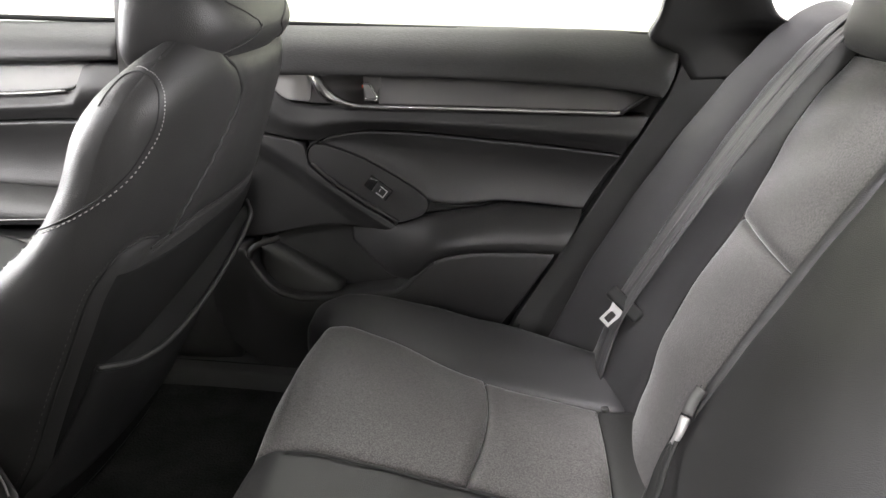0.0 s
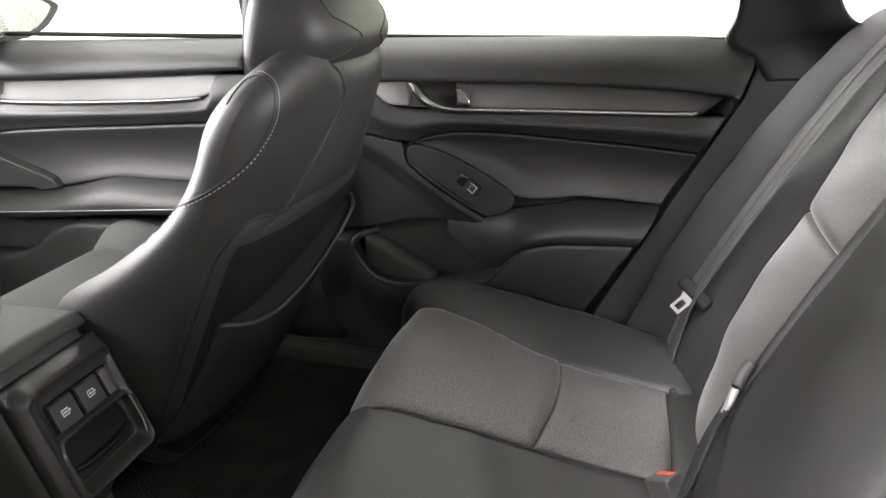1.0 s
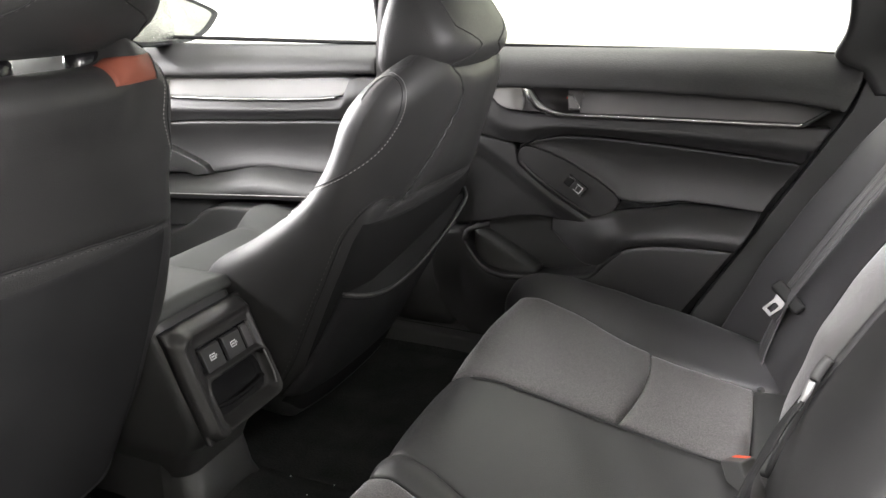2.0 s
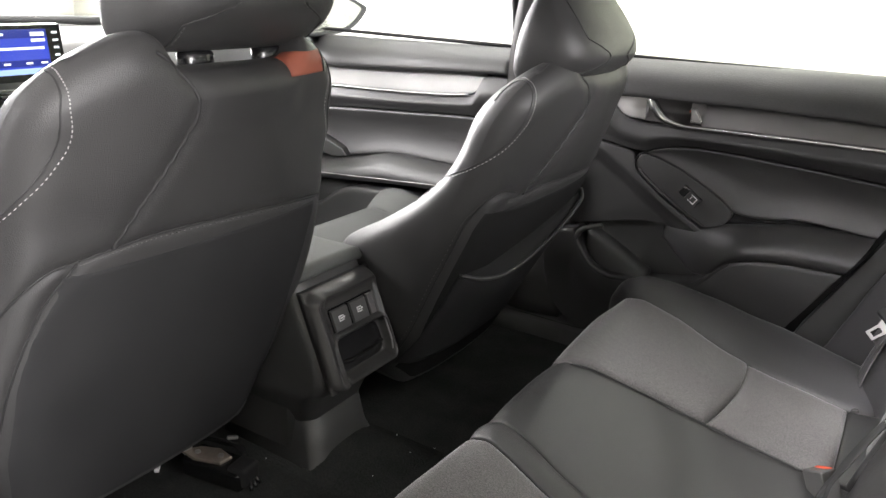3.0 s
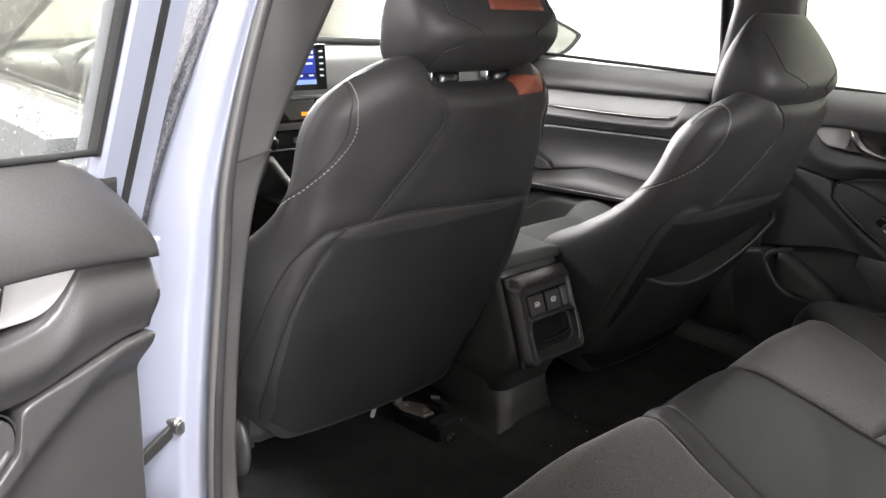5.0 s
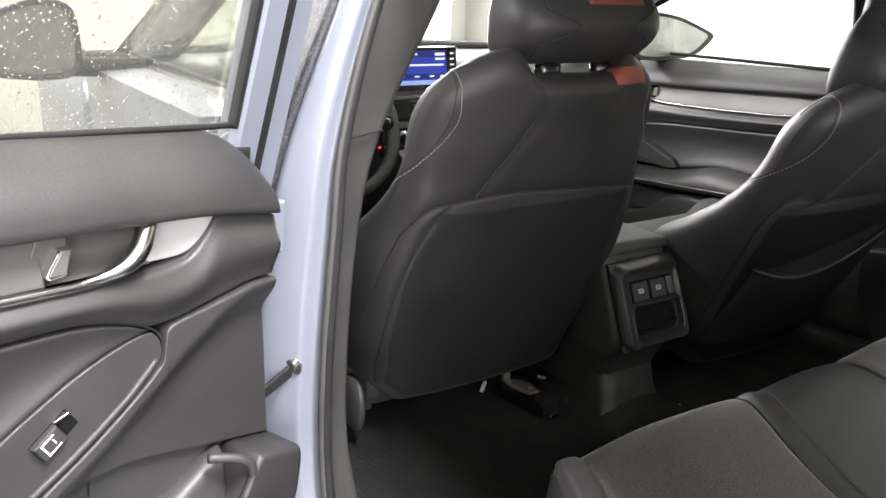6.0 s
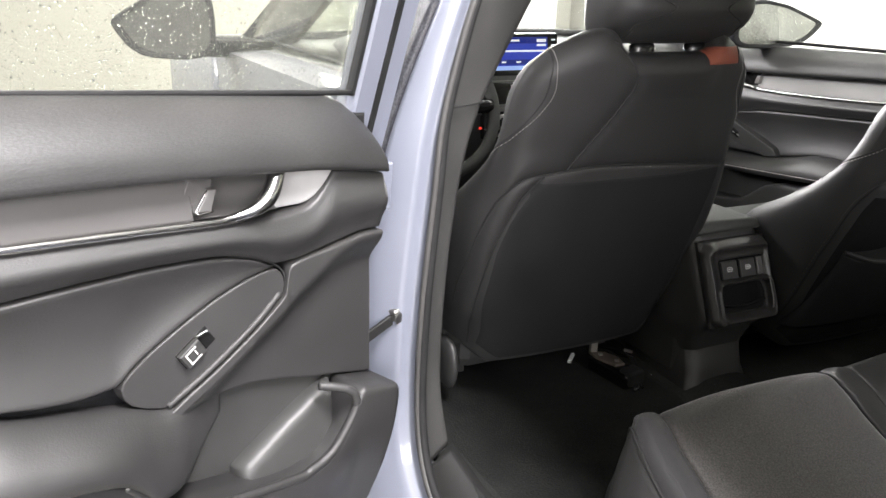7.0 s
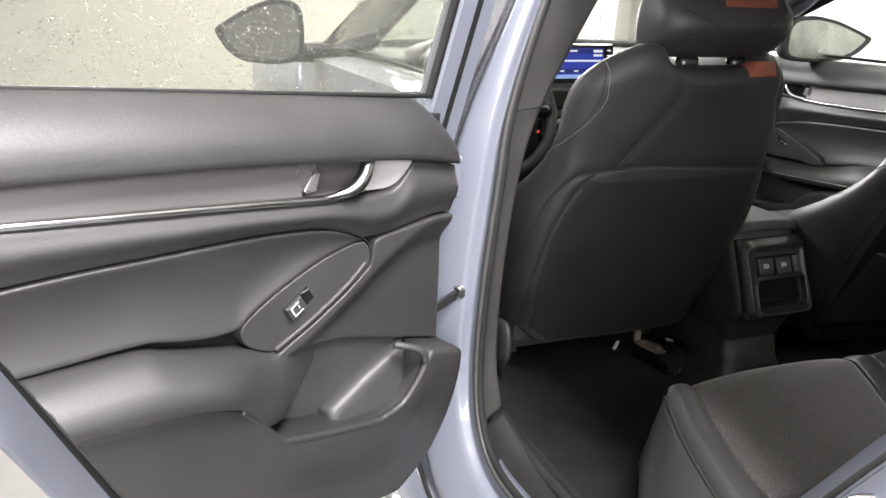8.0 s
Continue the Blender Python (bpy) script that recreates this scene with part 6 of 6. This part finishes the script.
# ---- dashboard ----
dash = thing("dashboard", "dark dashboard with silver trim", "dashboard")
DP = spline([(-1.89, 0, 0.95), (-1.72, 0, 0.945), (-1.56, 0, 0.93), (-1.50, 0, 0.88), (-1.47, 0, 0.82), (-1.46, 0, 0.74), (-1.48, 0, 0.66), (-1.56, 0, 0.53), (-1.65, 0, 0.43)], 50)
P = [[Vector((p.x + 0.05 * (y / 0.72)**2, y, p.z)) for y in [0.72 * (j - 20) / 20 for j in range(41)]] for p in DP]
part("panel", skirted(P, [[Vector((-1.90, q.y, min(q.z, 0.92))) for q in r] for r in P]), DASH, dash, "grained dark dash panel")
part("trim", rows_bm([[Vector((-1.452 + 0.05 * (y / 0.72)**2, y, z)) for y in [0.70 * (j - 20) / 20 for j in range(41)]] for z in (0.745, 0.755, 0.762)]), TRIM_ALU, dash, "silver dash strip")


def dash_place(y, z, w):
    return Vector((-1.445 + w - 0.15 * (z - 0.8), y + 0.078, z - 0.03))


def face(name, mat, parent, y0, y1, z0, z1, w0, w1, pl, r=0.002, label=""):
    return prism(name, mat, parent, [(y0, z0), (y1, z0), (y1, z1), (y0, z1)], w0, w1, pl, r=r, label=label)


P = []
for i in range(17):
    a = math.pi * i / 16
    P.append([Vector((-1.62 + 0.17 * j / 6, -0.395 - 0.19 * math.cos(a), 0.90 + (0.115 - 0.03 * (1 - j / 6)) * math.sin(a)**0.7)) for j in range(7)])
part("instrument_hood", skirted(P, [[p - Vector((0, 0, 0.012)) for p in r] for r in P]), DASH, dash, "dark hood over the instruments")
scr = thing("display_screen", "glowing blue display screen standing on the dashboard", "screen")
SPL = lambda y, z, w: Vector((-1.43 + w - 0.12 * (z - 0.94), y + 0.085, z - 0.018))
face("bezel", GLOSSY, scr, -0.235, -0.005, 0.880, 1.000, -0.02, 0.0, SPL, 0.004, "gloss black bezel")
face("picture", SCREEN_BLUE, scr, -0.222, -0.042, 0.896, 0.990, 0.0, 0.001, SPL, 0.0003, "blue lit display")
face("header", SCREEN_DEEP, scr, -0.222, -0.042, 0.972, 0.990, 0.001, 0.0016, SPL, 0.0002)
face("footer", SCREEN_LIGHT, scr, -0.222, -0.042, 0.896, 0.908, 0.001, 0.0016, SPL, 0.0002)
face("row", SCREEN_DEEP, scr, -0.222, -0.042, 0.912, 0.926, 0.001, 0.0016, SPL, 0.0002)
face("row", SCREEN_WHITE, scr, -0.215, -0.052, 0.948, 0.953, 0.001, 0.0022, SPL, 0.0002)
for y0, y1, z0, z1 in ((-0.17, -0.14, 0.978, 0.983), (-0.08, -0.048, 0.976, 0.984), (-0.08, -0.048, 0.964, 0.970), (-0.215, -0.195, 0.94, 0.946), (-0.20, -0.185, 0.917, 0.921), (-0.15, -0.135, 0.917, 0.921), (-0.10, -0.085, 0.917, 0.921), (-0.065, -0.05, 0.917, 0.921)):
    face("text_bar", SCREEN_WHITE, scr, y0, y1, z0, z1, 0.0016, 0.0022, SPL, 0.0001)
for z in (0.982, 0.966, 0.950, 0.934, 0.918):
    face("key_mark", SCREEN_WHITE, scr, -0.028, -0.016, z - 0.002, z + 0.002, 0.0, 0.0008, SPL, 0.0001)
face("vent_frame", GLOSSY, dash, -0.225, 0.01, 0.806, 0.868, -0.02, 0.006, dash_place, 0.004, "black air vent")
for k in range(4):
    face("slat", GLOSSY, dash, -0.212, -0.128, 0.813 + 0.013 * k, 0.818 + 0.013 * k, 0.0, 0.014, dash_place, 0.001)
prism("hazard_panel", TRIM_GREY, dash, [(-0.148, 0.862), (-0.03, 0.862), (-0.03, 0.812), (-0.112, 0.812)], -0.01, 0.012, dash_place, r=0.002, label="grey panel beside the vent")
tube("vent_strip", TRIM_ALU, dash, [dash_place(-0.24, 0.8725, 0.008), dash_place(-0.11, 0.8725, 0.010), dash_place(0.02, 0.8725, 0.008)], 0.003, n=12, label="thin silver strip")
face("silver_panel", TRIM_GREY, dash, -0.24, 0.24, 0.786, 0.804, -0.02, 0.012, dash_place, 0.003, "satin grey strip below the vent")
face("hazard_key", AMBER, dash, -0.075, -0.045, 0.822, 0.832, 0.0, 0.016, dash_place, 0.001, "lit amber key")
face("climate_panel", GLOSSY, dash, -0.24, 0.24, 0.705, 0.784, -0.02, 0.006, dash_place, 0.004, "gloss black climate panel")
for y in (-0.182, 0.13):
    disc("knob", CHROME, dash, dash_place(y, 0.756, 0.008), (1, 0, 0.1), 0.023, 0.026, "silver ringed rotary knob", bevel=0.6)
    disc("knob_face", GLOSSY, dash, dash_place(y, 0.756, 0.026), (1, 0, 0.1), 0.0155, 0.004)
face("amber_mark", AMBER, dash, -0.222, -0.212, 0.750, 0.757, 0.004, 0.0075, dash_place, 0.0005)
tube("climate_strip", TRIM_ALU, dash, [dash_place(-0.24, 0.735, 0.008), dash_place(0.24, 0.735, 0.008)], 0.0022, n=6, label="thin silver strip")
for k in range(5):
    face("key", PLASTIC, dash, -0.105 + 0.035 * k, -0.078 + 0.035 * k, 0.750, 0.764, 0.004, 0.011, dash_place, 0.001)
tube("console_trim", TRIM_ALU, con, [(-1.37, -0.14, 0.70), (-1.25, -0.12, 0.62), (-1.05, -0.11, 0.575), (-0.95, -0.105, 0.57)], 0.010, n=24, label="silver console edge")
tube("console_trim", TRIM_ALU, con, [(-1.37, 0.14, 0.70), (-1.25, 0.12, 0.62), (-1.05, 0.11, 0.575), (-0.95, 0.105, 0.57)], 0.010, n=24, label="silver console edge")
tube("defroster_strip", PLASTIC, dash, [(-1.76, -0.66, 0.955), (-1.84, 0, 0.965), (-1.76, 0.66, 0.955)], 0.012, n=20)

wheel = thing("steering_wheel", "black leather steering wheel with small red lamp", "steering wheel")
WM = pose(-1.28, -0.395, 0.80, 0, 68, 0)


def wheel_ring(R, r, n=64, sides=12):
    return rows_bm([[WM @ Vector(((R + r * math.cos(b)) * math.cos(a), (R + r * math.cos(b)) * math.sin(a), r * math.sin(b))) for b in (2 * math.pi * j / sides for j in range(sides))] for a in (2 * math.pi * i / n for i in range(n + 1))], True)


part("rim", wheel_ring(0.178, 0.0165), LEATHER_SIDE, wheel, "leather wrapped rim")
hub = [[WM @ Vector((rr * math.cos(a), rr * 1.1 * math.sin(a), d)) for a in (2 * math.pi * j / 32 for j in range(32))] for rr, d in ((0.075, -0.04), (0.075, 0.01), (0.06, 0.028), (0.01, 0.032))]
part("hub", rows_bm(hub, True, True), PLASTIC, wheel, "airbag hub")
for a in (math.pi / 2, -math.pi / 2, 0):
    tube("spoke", GLOSSY, wheel, [WM @ Vector((0.06 * math.cos(a), 0.06 * math.sin(a), 0.0)), WM @ Vector((0.17 * math.cos(a), 0.17 * math.sin(a), 0.0))], 0.02, n=8, sides=10)
face("lamp", RED_LAMP, wheel, -0.282, -0.274, 0.744, 0.750, 0.0, 0.004, lambda y, z, w: Vector((-1.24 + w, y, z)), 0.001, "small red lit mark")
tube("column", PLASTIC, wheel, [(-1.31, -0.395, 0.79), (-1.5, -0.395, 0.71)], 0.05, n=6, sides=14)
